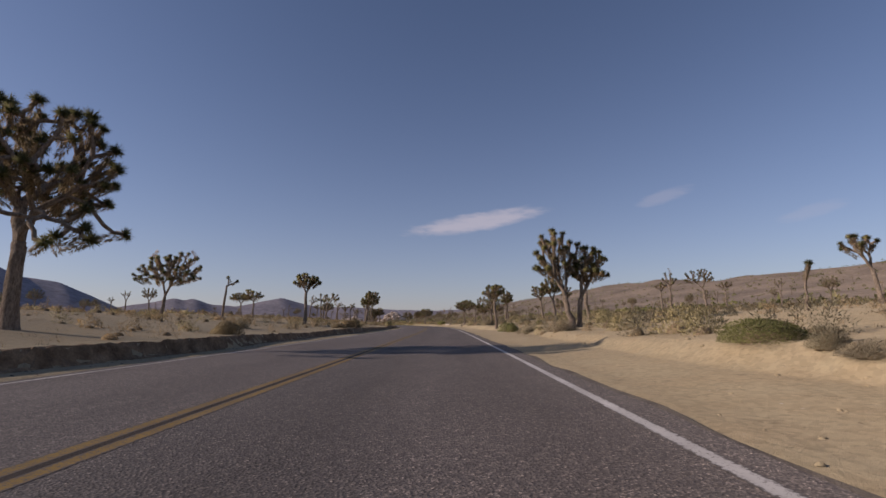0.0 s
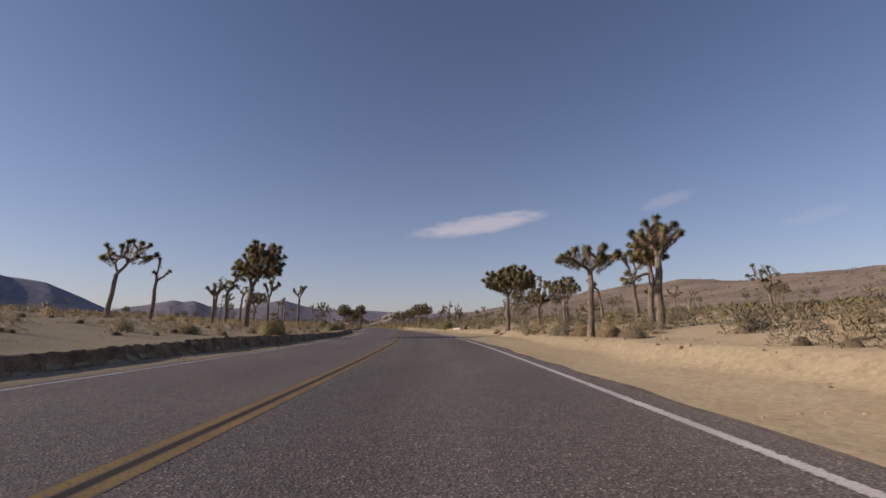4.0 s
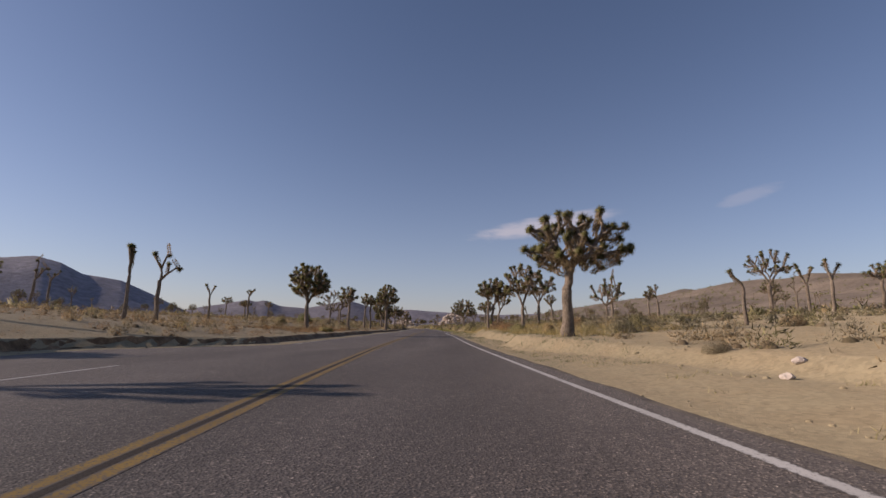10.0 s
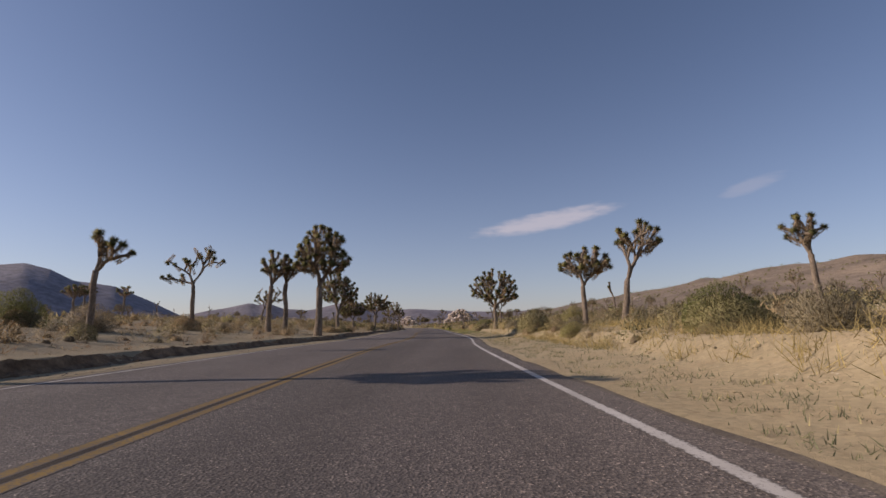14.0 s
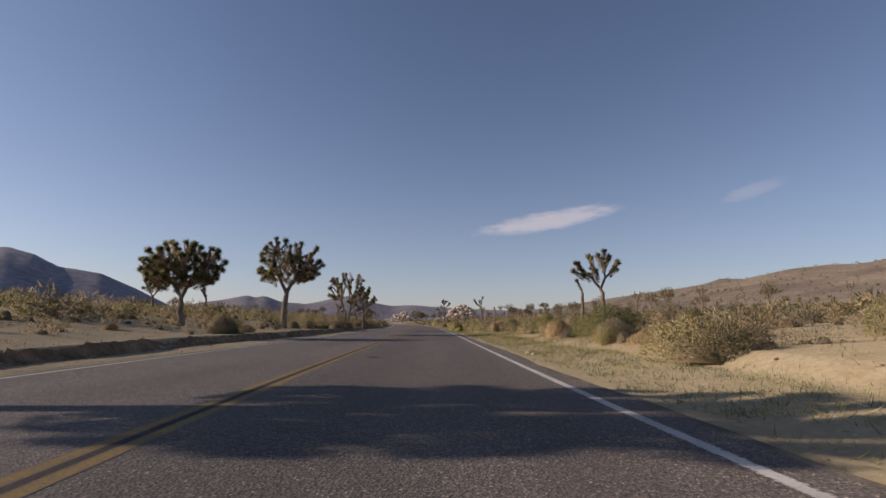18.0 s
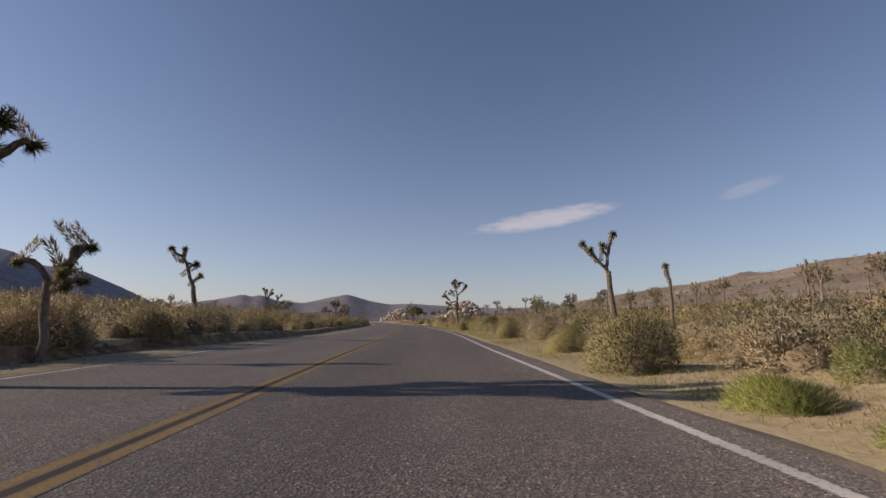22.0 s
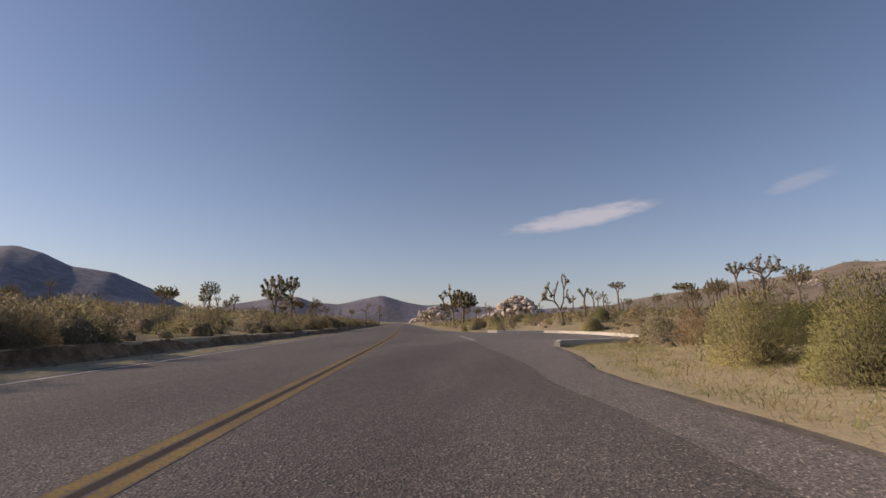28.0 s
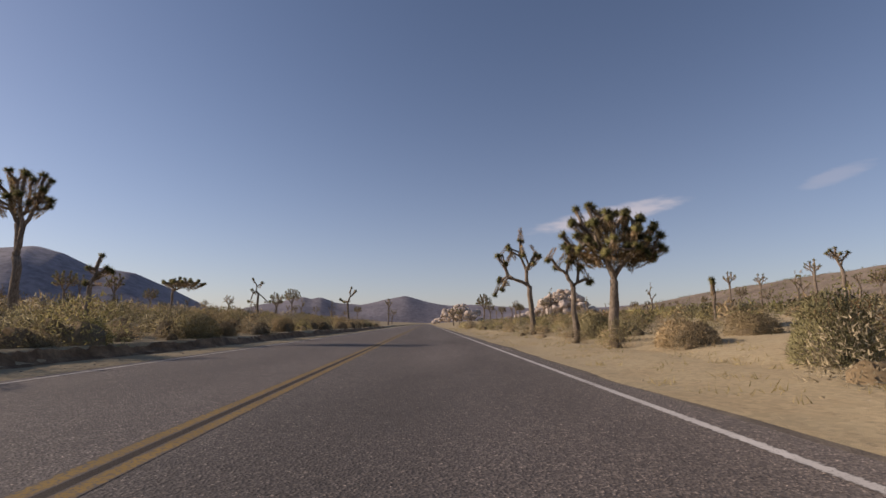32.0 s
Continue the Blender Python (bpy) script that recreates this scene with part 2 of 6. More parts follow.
def plant_material(name, lo, hi, through_share=0.4, rough=0.75):
    m = Mat(name, rough, spec=0.2)
    c = m.ramp(m.island(), (0.0, lo), (1.0, hi))
    v = m.ramp(m.random(), (0.0, (0.75, 0.78, 0.75)), (1.0, (1.25, 1.2, 1.2)))
    c = m.mix(1.0, c, v, "MULTIPLY")
    w = m.ramp(m.noise(0.8, 3), (0.3, (0.72, 0.74, 0.78)), (0.7, (1.28, 1.22, 1.1)))
    c = m.mix(1.0, c, w, "MULTIPLY")
    tuft = m.noise(26, 4, 0.7)
    c = m.mix(1.0, c, m.ramp(tuft, (0.3, (0.7, 0.7, 0.7)), (0.7, (1.25, 1.25, 1.25))), "MULTIPLY")
    m.colour(c)
    # thin leaves let some light through
    thin = m.nt.nodes.new("ShaderNodeBsdfTranslucent")
    m.nt.links.new(c, thin.inputs["Color"])
    both = m.nt.nodes.new("ShaderNodeMixShader")
    both.inputs[0].default_value = through_share
    out = next(n for n in m.nt.nodes if n.type == "OUTPUT_MATERIAL")
    m.nt.links.new(m.bsdf.outputs[0], both.inputs[1])
    m.nt.links.new(thin.outputs[0], both.inputs[2])
    m.nt.links.new(both.outputs[0], out.inputs["Surface"])
    return m.m


def bark_material():
    m = Mat("bark", 0.95, spec=0.1)
    c = m.ramp(m.noise(5, 5, 0.65, (1, 1, 0.35)), (0.3, (0.16, 0.125, 0.096)), (0.7, (0.34, 0.28, 0.22)))
    crack = m.ramp(m.noise(26, 4, 0.7, (1, 1, 0.3)), (0.35, (0.5, 0.5, 0.5)), (0.6, (1.1, 1.1, 1.1)))
    m.colour(m.mix(1.0, c, crack, "MULTIPLY"))
    m.bump(m.noise(26, 5, 0.7, (1, 1, 0.3)), 0.8, 0.04)
    return m.m


ASPHALT = asphalt_material(lanes=True)
OLD_ASPHALT = asphalt_material("old_asphalt", 1.4)
PATCH = two("asphalt_patch", (0.05, 0.047, 0.045), (0.075, 0.07, 0.067), 1.5, 0.85, 60, 0.3)
GRAVEL = two("gravel_edge", (0.07, 0.06, 0.052), (0.18, 0.152, 0.12), 2.2, 0.95, 45, 0.6)
YELLOW = paint_material("yellow_paint", (0.25, 0.155, 0.03), wear=0.55)
TAR = two("tar_strip", (0.024, 0.017, 0.013), (0.04, 0.03, 0.022), 2.0, 0.85, 50, 0.3)
WHITE = paint_material("white_paint", (0.5, 0.485, 0.46), wear=0.62)
SAND = sand_material()
CONCRETE = two("concrete", (0.46, 0.43, 0.37), (0.58, 0.545, 0.47), 1.5, 0.9, 30, 0.25)
BARK = bark_material()
THATCH = plant_material("dead_leaves", (0.17, 0.125, 0.08), (0.44, 0.36, 0.24))
BLADES = plant_material("green_blades", (0.09, 0.1, 0.042), (0.305, 0.295, 0.135))
TWIG = plant_material("twigs", (0.15, 0.12, 0.08), (0.32, 0.26, 0.175))
OLIVE = plant_material("olive_leaves", (0.18, 0.166, 0.088), (0.375, 0.343, 0.192), 0.25)
TAN = plant_material("tan_leaves", (0.232, 0.182, 0.11), (0.43, 0.343, 0.21), 0.25)
BROOM = plant_material("broom_leaves", (0.25, 0.232, 0.1), (0.48, 0.44, 0.21))
GREEN = plant_material("green_leaves", (0.1, 0.115, 0.045), (0.27, 0.285, 0.115))
LUSH = plant_material("lush_grass", (0.15, 0.19, 0.055), (0.34, 0.38, 0.13))
STRAW = plant_material("straw_grass", (0.24, 0.2, 0.09), (0.46, 0.39, 0.19))
WEED = plant_material("grey_green_weeds", (0.13, 0.145, 0.085), (0.27, 0.28, 0.17))
GREY = plant_material("grey_leaves", (0.19, 0.17, 0.12), (0.38, 0.34, 0.25), 0.25)
RUST = plant_material("rust_grass", (0.25, 0.14, 0.075), (0.46, 0.3, 0.17))
GRANITE = two("granite", (0.42, 0.35, 0.3), (0.66, 0.58, 0.51), 0.35, 0.9, 2.0, 0.5, 0.1, distance=0.3)
# the bank face's shade is put into this soil as a darker brown
SHADED_SOIL = two("shaded_soil", (0.1, 0.062, 0.036), (0.3, 0.205, 0.125), 2.6, 0.95, 20, 0.6)
STONE = two("pale_stone", (0.45, 0.41, 0.35), (0.72, 0.68, 0.6), 6, 0.9, 30, 0.4)
SCRUBLAND = two("scrubland", (0.15, 0.12, 0.08), (0.3, 0.235, 0.15), 0.05, 0.95, 0.7, 0.4, distance=0.5)
HILLSIDE = two("hillside", (0.125, 0.102, 0.083), (0.235, 0.19, 0.146), 0.03, 0.95, 0.35, 0.7, distance=1.5)
# distance haze is painted into both hill colours as a blue cast
HILL_HAZY = two("hazy_hillside", (0.19, 0.185, 0.22), (0.27, 0.255, 0.285), 0.012, 0.95, 0.07, 0.35, distance=8)
HILL_FAR_HAZY = two("hazy_far_hillside", (0.15, 0.145, 0.175), (0.22, 0.205, 0.23), 0.006, 0.95, 0.04, 0.35, distance=12)


# ---- meshes ----
def mesh_object(name, verts, faces, material, parent=None, smooth=False, normals=None):
    me = bpy.data.meshes.new(name)
    me.from_pydata([tuple(map(float, v)) for v in verts], [], faces)
    me.materials.append(material)
    if smooth:
        me.polygons.foreach_set("use_smooth", [True] * len(me.polygons))
    me.update()
    if normals is not None:
        me.normals_split_custom_set_from_vertices(normals)
    ob = new(name, me)
    if parent:
        ob.parent = parent
    return ob


def part(name, bm, material, parent, label=""):
    me = bpy.data.meshes.new(name)
    bm.to_mesh(me)
    bm.free()
    me.materials.append(material)
    ob = new(name, me)
    ob.parent = parent
    return tagged(ob, label)


# ---- the plan: the road's centre line and the lie of the land ----
CENTRE_STEP = 10.0
CENTRE_X = (0.13, -0.27, -0.70, -1.15, -1.64, -2.21, -2.89, -3.73, -4.81, -6.20, -7.92, -9.92, -12.12, -14.43, -16.67, -18.73, -20.72, -22.90, -24.95, -26.57, -28.76, -31.17, -33.41, -35.61, -37.87, -40.20, -42.55, -44.77, -47.23, -49.96, -52.92, -55.92, -58.97, -62.13, -65.41, -68.85, -72.43)
CENTRE_END = CENTRE_STEP * (len(CENTRE_X) - 1)
END_SLOPE = -math.tan(radians(19.6))


def centre(y):
    """x of the yellow line at y, smooth through the plan's stations, straight beyond them."""
    y = np.asarray(y, float)
    n = len(CENTRE_X)
    k = np.clip(y / CENTRE_STEP, 0, n - 1.0001)
    j = np.minimum(k.astype(int), n - 2)
    f = k - j
    xs = np.array(CENTRE_X)
    slope = np.gradient(xs)
    slope[-1] = END_SLOPE * CENTRE_STEP
    h = ((1 + 2 * f) * (1 - f) ** 2 * xs[j] + f * (1 - f) ** 2 * slope[j]
         + f * f * (3 - 2 * f) * xs[j + 1] + f * f * (f - 1) * slope[j + 1])
    h = np.where(y < 0, xs[0] + y * slope[0] / CENTRE_STEP, h)
    return np.where(y > CENTRE_END, xs[-1] + (y - CENTRE_END) * END_SLOPE, h)


def side(y):
    """Unit vector to the right of the road at y."""
    s = (centre(np.asarray(y) + 1.0) - centre(np.asarray(y) - 1.0)) / 2.0
    n = np.sqrt(1 + s * s)
    return 1 / n, -s / n


def on_road(y, d):
    c, s = side(y)
    return centre(y) + d * c, y + d * s


def off_road(x, y):
    """Station and offset to the right of the yellow line of a place."""
    st = y
    for _ in range(6):
        c, s = side(st)
        dx, dy = x - centre(st), y - st
        st = st + (-s * dx + c * dy) * c
    return float(st), float((x - centre(st)) * c + (y - st) * s)


def step(a, b, v):
    t = np.clip((v - a) / (b - a), 0, 1)
    return t * t * (3 - 2 * t)


def ripple(y, d, scale, seed=0.0):
    """A cheap smooth wobble, -1 to 1."""
    return (np.sin(y / scale + 1.7 * seed + 1.3 * np.sin(d / scale * 0.83 + seed)) + np.sin(d / scale * 1.21 + 2.1 * seed + 1.1 * np.sin(y / scale * 0.57 + seed))
            + 0.6 * np.sin((y + d) / scale * 1.9 + seed)) / 2.6


def pull_left(y):
    return 3.9 * step(111, 121, y) * (1 - step(134, 140, y))


def pull_right(y):
    """Extra width of the asphalt at the pull-out beyond the right edge."""
    return np.interp(y, (316, 319, 321, 324, 327.4, 328.3, 329.5, 331.2, 333.2, 335.2, 337.5, 340, 343, 345.0, 345.9, 346.2, 346.4, 346.9, 347.8, 349.3, 351, 355, 358), (0, 0.05, 0.25, 0.95, 1.5, 1.85, 3.8, 6.0, 7.3, 7.7, 8.0, 8.1, 7.8, 7.2, 6.4, 4.5, 3.2, 2.65, 2.4, 1.4, 0.65, 0.15, 0))


def bank_share(y):
    """How much of the right bank stands: tall early on, nearly gone in the brush."""
    return 1 - 0.72 * step(205, 235, y)


def bank_toe(y):
    """Offset to the left at which the cut bank begins."""
    return 4.75 + 0.3 * ripple(y, 0 * y, 6.0, 1.0) + 0.22 * ripple(y, 0 * y, 1.9, 2.0)


def land(y, d):
    """Height of the ground over the road's level."""
    y, d = np.asarray(y, float), np.asarray(d, float)
    lo = -d - pull_left(y)
    toe = bank_toe(y) + 0.1 * ripple(y, d, 0.7, 2.5)
    far = step(60, 150, y)  # the bank wears down along the way
    left = 0.02 * step(3.6, 4.6, lo) + (0.34 - 0.07 * far + 0.08 * ripple(y, d, 5, 3)) * step(toe, toe + 0.16 + 0.1 * far, lo) + 0.55 * step(5.2, 13, lo) + 0.85 * step(11, 26, lo) + 0.9 * step(24, 52, lo) + 0.6 * step(60, 300, lo)
    left = left + (0.05 * ripple(y, d, 1.3, 4) + 0.09 * ripple(y, d, 4.7, 5)) * step(5.2, 7.5, lo)
    ro = d - pull_right(y)
    bank = 6.1 + 0.9 * ripple(y, 0 * y, 7.5, 6) + 0.4 * ripple(y, d, 1.6, 7) + 0.16 * ripple(y, d, 0.55, 7.5) - 1.1 * np.exp(-((y - 136.8) / 5) ** 2) - 1.1 * np.exp(-((y - 158.9) / 4.5) ** 2)
    right = -0.03 * step(3.7, 4.3, ro) + 0.1 * step(4.2, 6, ro) + (0.33 + 0.1 * ripple(y, d, 4.4, 8)) * bank_share(y) * step(bank, bank + 0.6, ro) + 0.4 * step(6.4, 11.5, ro) + 0.5 * step(10, 22, ro) + 0.9 * step(18, 42, ro) + 0.8 * step(36, 75, ro)
    right = right + 0.26 * np.exp(-((y - 160) / 9.0) ** 2) * step(5.4, 6.3, ro)
    rise = np.maximum(ro - 26, 0)
    crest = 360 + 40 * ripple(y, 0 * y, 130, 9)
    reach = 1 - step(700, 1250, y)
    fold = 1 + 0.16 * ripple(y, d, 60, 10) + 0.07 * ripple(y, d, 17, 11)
    hill = 49 * np.minimum(rise / crest, 1.0) ** 1.9 * fold * (0.25 + 0.75 * reach) * (0.62 + 0.38 * step(-150, 500, y))
    hill = hill * (1 - 0.75 * step(420, 1600, ro))
    right = right + hill + (0.05 * ripple(y, d, 1.2, 12) + 0.1 * ripple(y, d, 4.3, 13)) * step(6.2, 9, ro)
    z = np.where(d < 0, left, right)
    return np.where((lo < 3.85) & (ro < 3.9), -0.05, z)


def ground_z(x, y):
    st, d = off_road(x, y)
    return float(land(st, d))


def spread(*bits):
    """Stations from (start, end, step) runs."""
    out = []
    for a, b, s in bits:
        out += list(np.arange(a, b, s))
    return np.array(out)


def sheet(name, ys, ds, material, z=None, lift=0.0):
    """A sheet over stations ys and offsets ds that lies on the land, or at z."""
    yy, dd = np.meshgrid(ys, ds, indexing="ij")
    x, y = on_road(yy, dd)
    h = (land(yy, dd) if z is None else z + 0 * yy) + lift
    n, m = yy.shape
    verts = np.stack([x, y, h], -1).reshape(-1, 3)
    idx = np.arange(n * m).reshape(n, m)
    faces = np.stack([idx[:-1, :-1], idx[:-1, 1:], idx[1:, 1:], idx[1:, :-1]], -1).reshape(-1, 4).tolist()
    return mesh_object(name, verts, faces, material, smooth=True)


near_d = spread((-16, -9, 0.5), (-9, -5.7, 0.22), (-5.7, -4.3, 0.09), (-4.3, -3.4, 0.22), (-3.4, 3.6, 2.3), (3.6, 9.5, 0.22), (9.5, 17, 0.5))
far_left = -spread((17, 40, 2.0), (40, 120, 8), (120, 600, 40), (600, 4400, 400))[::-1]
far_right = spread((17, 40, 2.0), (40, 120, 6), (120, 520, 20), (520, 1000, 60), (1000, 4400, 400))
ys = spread((-600, -60, 60), (-60, -12, 4), (-12, 410, 0.6), (410, 520, 4), (520, 900, 20), (900, 4300, 100))
tagged(sheet("ground", ys, np.concatenate([far_left[-12:], near_d, far_right[:18]]), SAND), "dry sandy desert floor with low eroded banks", "ground", kind="structure")
ys_far = spread((-600, -60, 60), (-60, 700, 12), (700, 1300, 25), (1300, 4300, 120))
tagged(sheet("ground_west", ys_far, np.append(far_left[:-11], far_left[-12] + 1.5), SCRUBLAND, lift=-0.06), "scrub-covered desert plain", "ground", kind="structure")
tagged(sheet("ground_east", ys_far, np.concatenate([[far_right[17] - 1.5], far_right[17:]]), HILLSIDE, lift=-0.06), "brown scrubby hillside rising from the plain", "hill", kind="structure")


def strip(name, y0, y1, left, right, z, material, every=1.0):
    """A thin slab along the road between two offsets, which may be functions of the station."""
    ys = np.arange(y0, y1 + every * 0.5, every)
    a = left(ys) if callable(left) else left + 0 * ys
    b = right(ys) if callable(right) else right + 0 * ys
    rows = []
    for off, h in ((a, -0.12), (a, z), (b, z), (b, -0.12)):
        x, y = on_road(ys, off)
        rows.append(np.stack([x, y, h + 0 * ys], -1))
    if z > 0.02:
        return rows
    verts = np.stack(rows, 1).reshape(-1, 3)
    n = len(ys)
    faces = []
    for k in range(n - 1):
        for j in range(3):
            faces.append((4 * k + j, 4 * k + j + 1, 4 * k + 5 + j, 4 * k + 4 + j))
    ob = mesh_object(name, verts, faces, material)
    # plan of the strip: across, 0 to 1 over four metres each side of the centre, and along
    across = np.stack([a, a, b, b], 1).reshape(-1)
    plan = ob.data.uv_layers.new(name="plan")
    used = np.array([v for face in faces for v in face])
    plan.data.foreach_set("uv", np.stack([np.clip(across[used] / 8 + 0.5, 0, 1), ys[used // 4] / 8], -1).ravel())
    return ob


def road_left(y):
    return -(3.78 + 0.07 * ripple(y, 0 * y, 2.1, 1) + 0.04 * ripple(y, 0 * y, 0.6, 2) + pull_left(y))


def road_right(y):
    return 3.8 + 0.06 * ripple(y, 0 * y, 1.7, 3) + 0.05 * ripple(y, 0 * y, 0.5, 4) + pull_right(y)


tagged(strip("road", -60, 700, road_left, road_right, 0.0, ASPHALT, 0.5), "worn grey two-lane asphalt road with ragged edges", "road", kind="structure")
tagged(strip("gravel_shoulder", -40, 420, lambda y: road_right(y) - 0.05, lambda y: road_right(y) + 0.12 + 0.08 * ripple(y, 0 * y, 0.9, 5), -0.004, GRAVEL, 0.4),
       "strip of dark gravel along the asphalt edge", "shoulder", kind="structure")


def bank_face():
    """The raw earth of the cut bank on the left, a little proud of the sand, its shade painted in."""
    ys = np.arange(-40, 425, 0.16)
    rows = []
    g = np.random.default_rng(29)
    for j, k in enumerate(np.linspace(-0.1, 0.24, 7)):
        edge = 0.05 if 0 < j < 6 else 0.09
        d = -(bank_toe(ys) + pull_left(ys) + k + edge * ripple(ys, 0 * ys, 0.5, 9 + 3 * k) + g.normal(0, 0.022, len(ys)))
        x, y = on_road(ys, d)
        lift = 0.014 + np.abs(g.normal(0, 0.018, len(ys))) if 0 < j < 6 else -0.02 + 0 * ys
        rows.append(np.stack([x, y, land(ys, d) + lift], -1))
    verts = np.stack(rows, 1).reshape(-1, 3)
    faces = [(7 * i + j, 7 * i + j + 1, 7 * i + j + 8, 7 * i + j + 7) for i in range(len(ys) - 1) for j in range(6)]
    return tagged(mesh_object("bank_face", verts, faces, SHADED_SOIL), "raw earth face of the cut bank, its shade in the colour", "bank", kind="structure")


bank_face()


def painted(name, y0, y1, d0, d1, material, label):
    ys = np.arange(y0, y1 + 0.5, 1.0)
    rows = [np.stack([*on_road(ys, d0 + 0 * ys), 0.0022 + 0 * ys], -1), np.stack([*on_road(ys, d1 + 0 * ys), 0.0022 + 0 * ys], -1)]
    verts = np.stack(rows, 1).reshape(-1, 3)
    faces = [(2 * k, 2 * k + 1, 2 * k + 3, 2 * k + 2) for k in range(len(ys) - 1)]
    ob = mesh_object(name, verts, faces, material)
    plan = ob.data.uv_layers.new(name="plan")
    used = np.array([v for face in faces for v in face])
    plan.data.foreach_set("uv", np.stack([(used % 2).astype(float), ys[used // 2] / 8], -1).ravel())
    return tagged(ob, label, "road marking", kind="structure")


tagged(strip("pull_out_surface", 309, 350, lambda y: 3.7 - 0.75 * step(309, 315, y) + 0.33 * step(318, 325, y) + 0.12 * ripple(y, 0 * y, 1.1, 6) + 0.7 * step(343, 352, y), lambda y: road_right(y) - 0.05, 0.0015, OLD_ASPHALT, 0.5),
       "paler worn asphalt of the roadside pull-out", "pavement", kind="structure")
painted("yellow_line", -60, 700, -0.225, -0.104, YELLOW, "faded yellow centre line, one of a pair")
painted("yellow_line", -60, 700, -0.032, 0.089, YELLOW, "faded yellow centre line, one of a pair")
painted("tar_strip", -60, 700, -0.1025, -0.0335, TAR, "dark brown strip between the yellow lines")
painted("white_line", -60, 315.2, 3.41, 3.55, WHITE, "worn white edge line")
painted("white_line", 332, 339.4, 3.46, 3.58, WHITE, "worn white edge line, short piece at the pull-out")
painted("white_line", 349.5, 700, 3.4, 3.52, WHITE, "worn white edge line")
painted("white_line", -60, 117, -3.6, -3.5, WHITE, "worn white edge line")
painted("white_line", 120.5, 129.5, -3.8, -3.71, WHITE, "faint worn piece of white edge line")
painted("white_line", 140, 700, -3.6, -3.5, WHITE, "worn white edge line")


# ---- plants ----
rng = np.random.default_rng(7)


def unit(v):
    return v / np.maximum(np.linalg.norm(v, axis=-1, keepdims=True), 1e-9)


class Heap:
    """Collects triangles and tubes for one mesh."""

    def __init__(self):
        self.v, self.f, self.w, self.n, self.soft, self.second = [], [], [], 0, False, []

    def add(self, verts, faces, out=None, slot=0):
        verts = np.asarray(verts, float)
        self.v.append(verts)
        self.w.append(np.zeros_like(verts) if out is None else out)
        self.f.append([tuple(int(i) + self.n for i in face) for face in faces])
        if slot:
            self.second += list(range(sum(len(some) for some in self.f[:-1]), sum(len(some) for some in self.f)))
        self.n += len(verts)

    def blades(self, base, way, length, width, g, droop=0.0, out=None):
        """Narrow pointed leaves, one triangle each; with out they shade as one soft mass."""
        n = len(base)
        across = unit(np.cross(way, g.normal(size=(n, 3)))) * (np.broadcast_to(width, (n,)) / 2)[:, None]
        tip = base + way * length[:, None]
        tip[:, 2] -= droop * length
        if out is not None:
            self.soft = True
            flip = np.einsum("ij,ij->i", np.cross(tip - base, across), out) > 0
            across = np.where(flip[:, None], across, -across)
            self.w.append(np.repeat(unit(out), 3, axis=0))
        else:
            self.w.append(np.zeros((3 * n, 3)))
        self.v.append(np.stack([base + across, base - across, tip], 1).reshape(-1, 3))
        self.f.append((self.n + np.arange(3 * n).reshape(n, 3)).tolist())
        self.n += 3 * n

    def tube(self, pts, radii, sides=6, g=None, cap=True):
        pts = np.asarray(pts, float)
        n = len(pts)
        ways = unit(np.gradient(pts, axis=0))
        u = unit(np.cross(ways, np.array([0.31, 0.95, 0.05])))
        w = np.cross(ways, u)
        ang = np.linspace(0, 2 * np.pi, sides, endpoint=False)
        r = np.asarray(radii, float)[:, None, None]
        if g is not None:
            r = r * (1 + g.uniform(-0.14, 0.14, (n, sides, 1)))
        ring = pts[:, None] + r * (np.cos(ang)[None, :, None] * u[:, None] + np.sin(ang)[None, :, None] * w[:, None])
        k = self.n
        faces = []
        for i in range(n - 1):
            for j in range(sides):
                j2 = (j + 1) % sides
                faces.append((k + i * sides + j, k + i * sides + j2, k + (i + 1) * sides + j2, k + (i + 1) * sides + j))
        if cap:
            faces.append(tuple(k + (n - 1) * sides + j for j in range(sides)))
        self.v.append(ring.reshape(-1, 3))
        self.w.append(np.zeros((n * sides, 3)))
        self.f.append(faces)
        self.n += n * sides

    def object(self, name, material, parent=None, smooth=False, second=None):
        verts = np.concatenate(self.v)
        faces = [f for some in self.f for f in some]
        ob = mesh_object(name, verts, faces, material, parent, smooth or self.soft, np.concatenate(self.w).tolist() if self.soft else None)
        if second:
            ob.data.materials.append(second)
            slots = np.zeros(len(faces), int)
            slots[self.second] = 1
            ob.data.polygons.foreach_set("material_index", slots.tolist())
        return ob


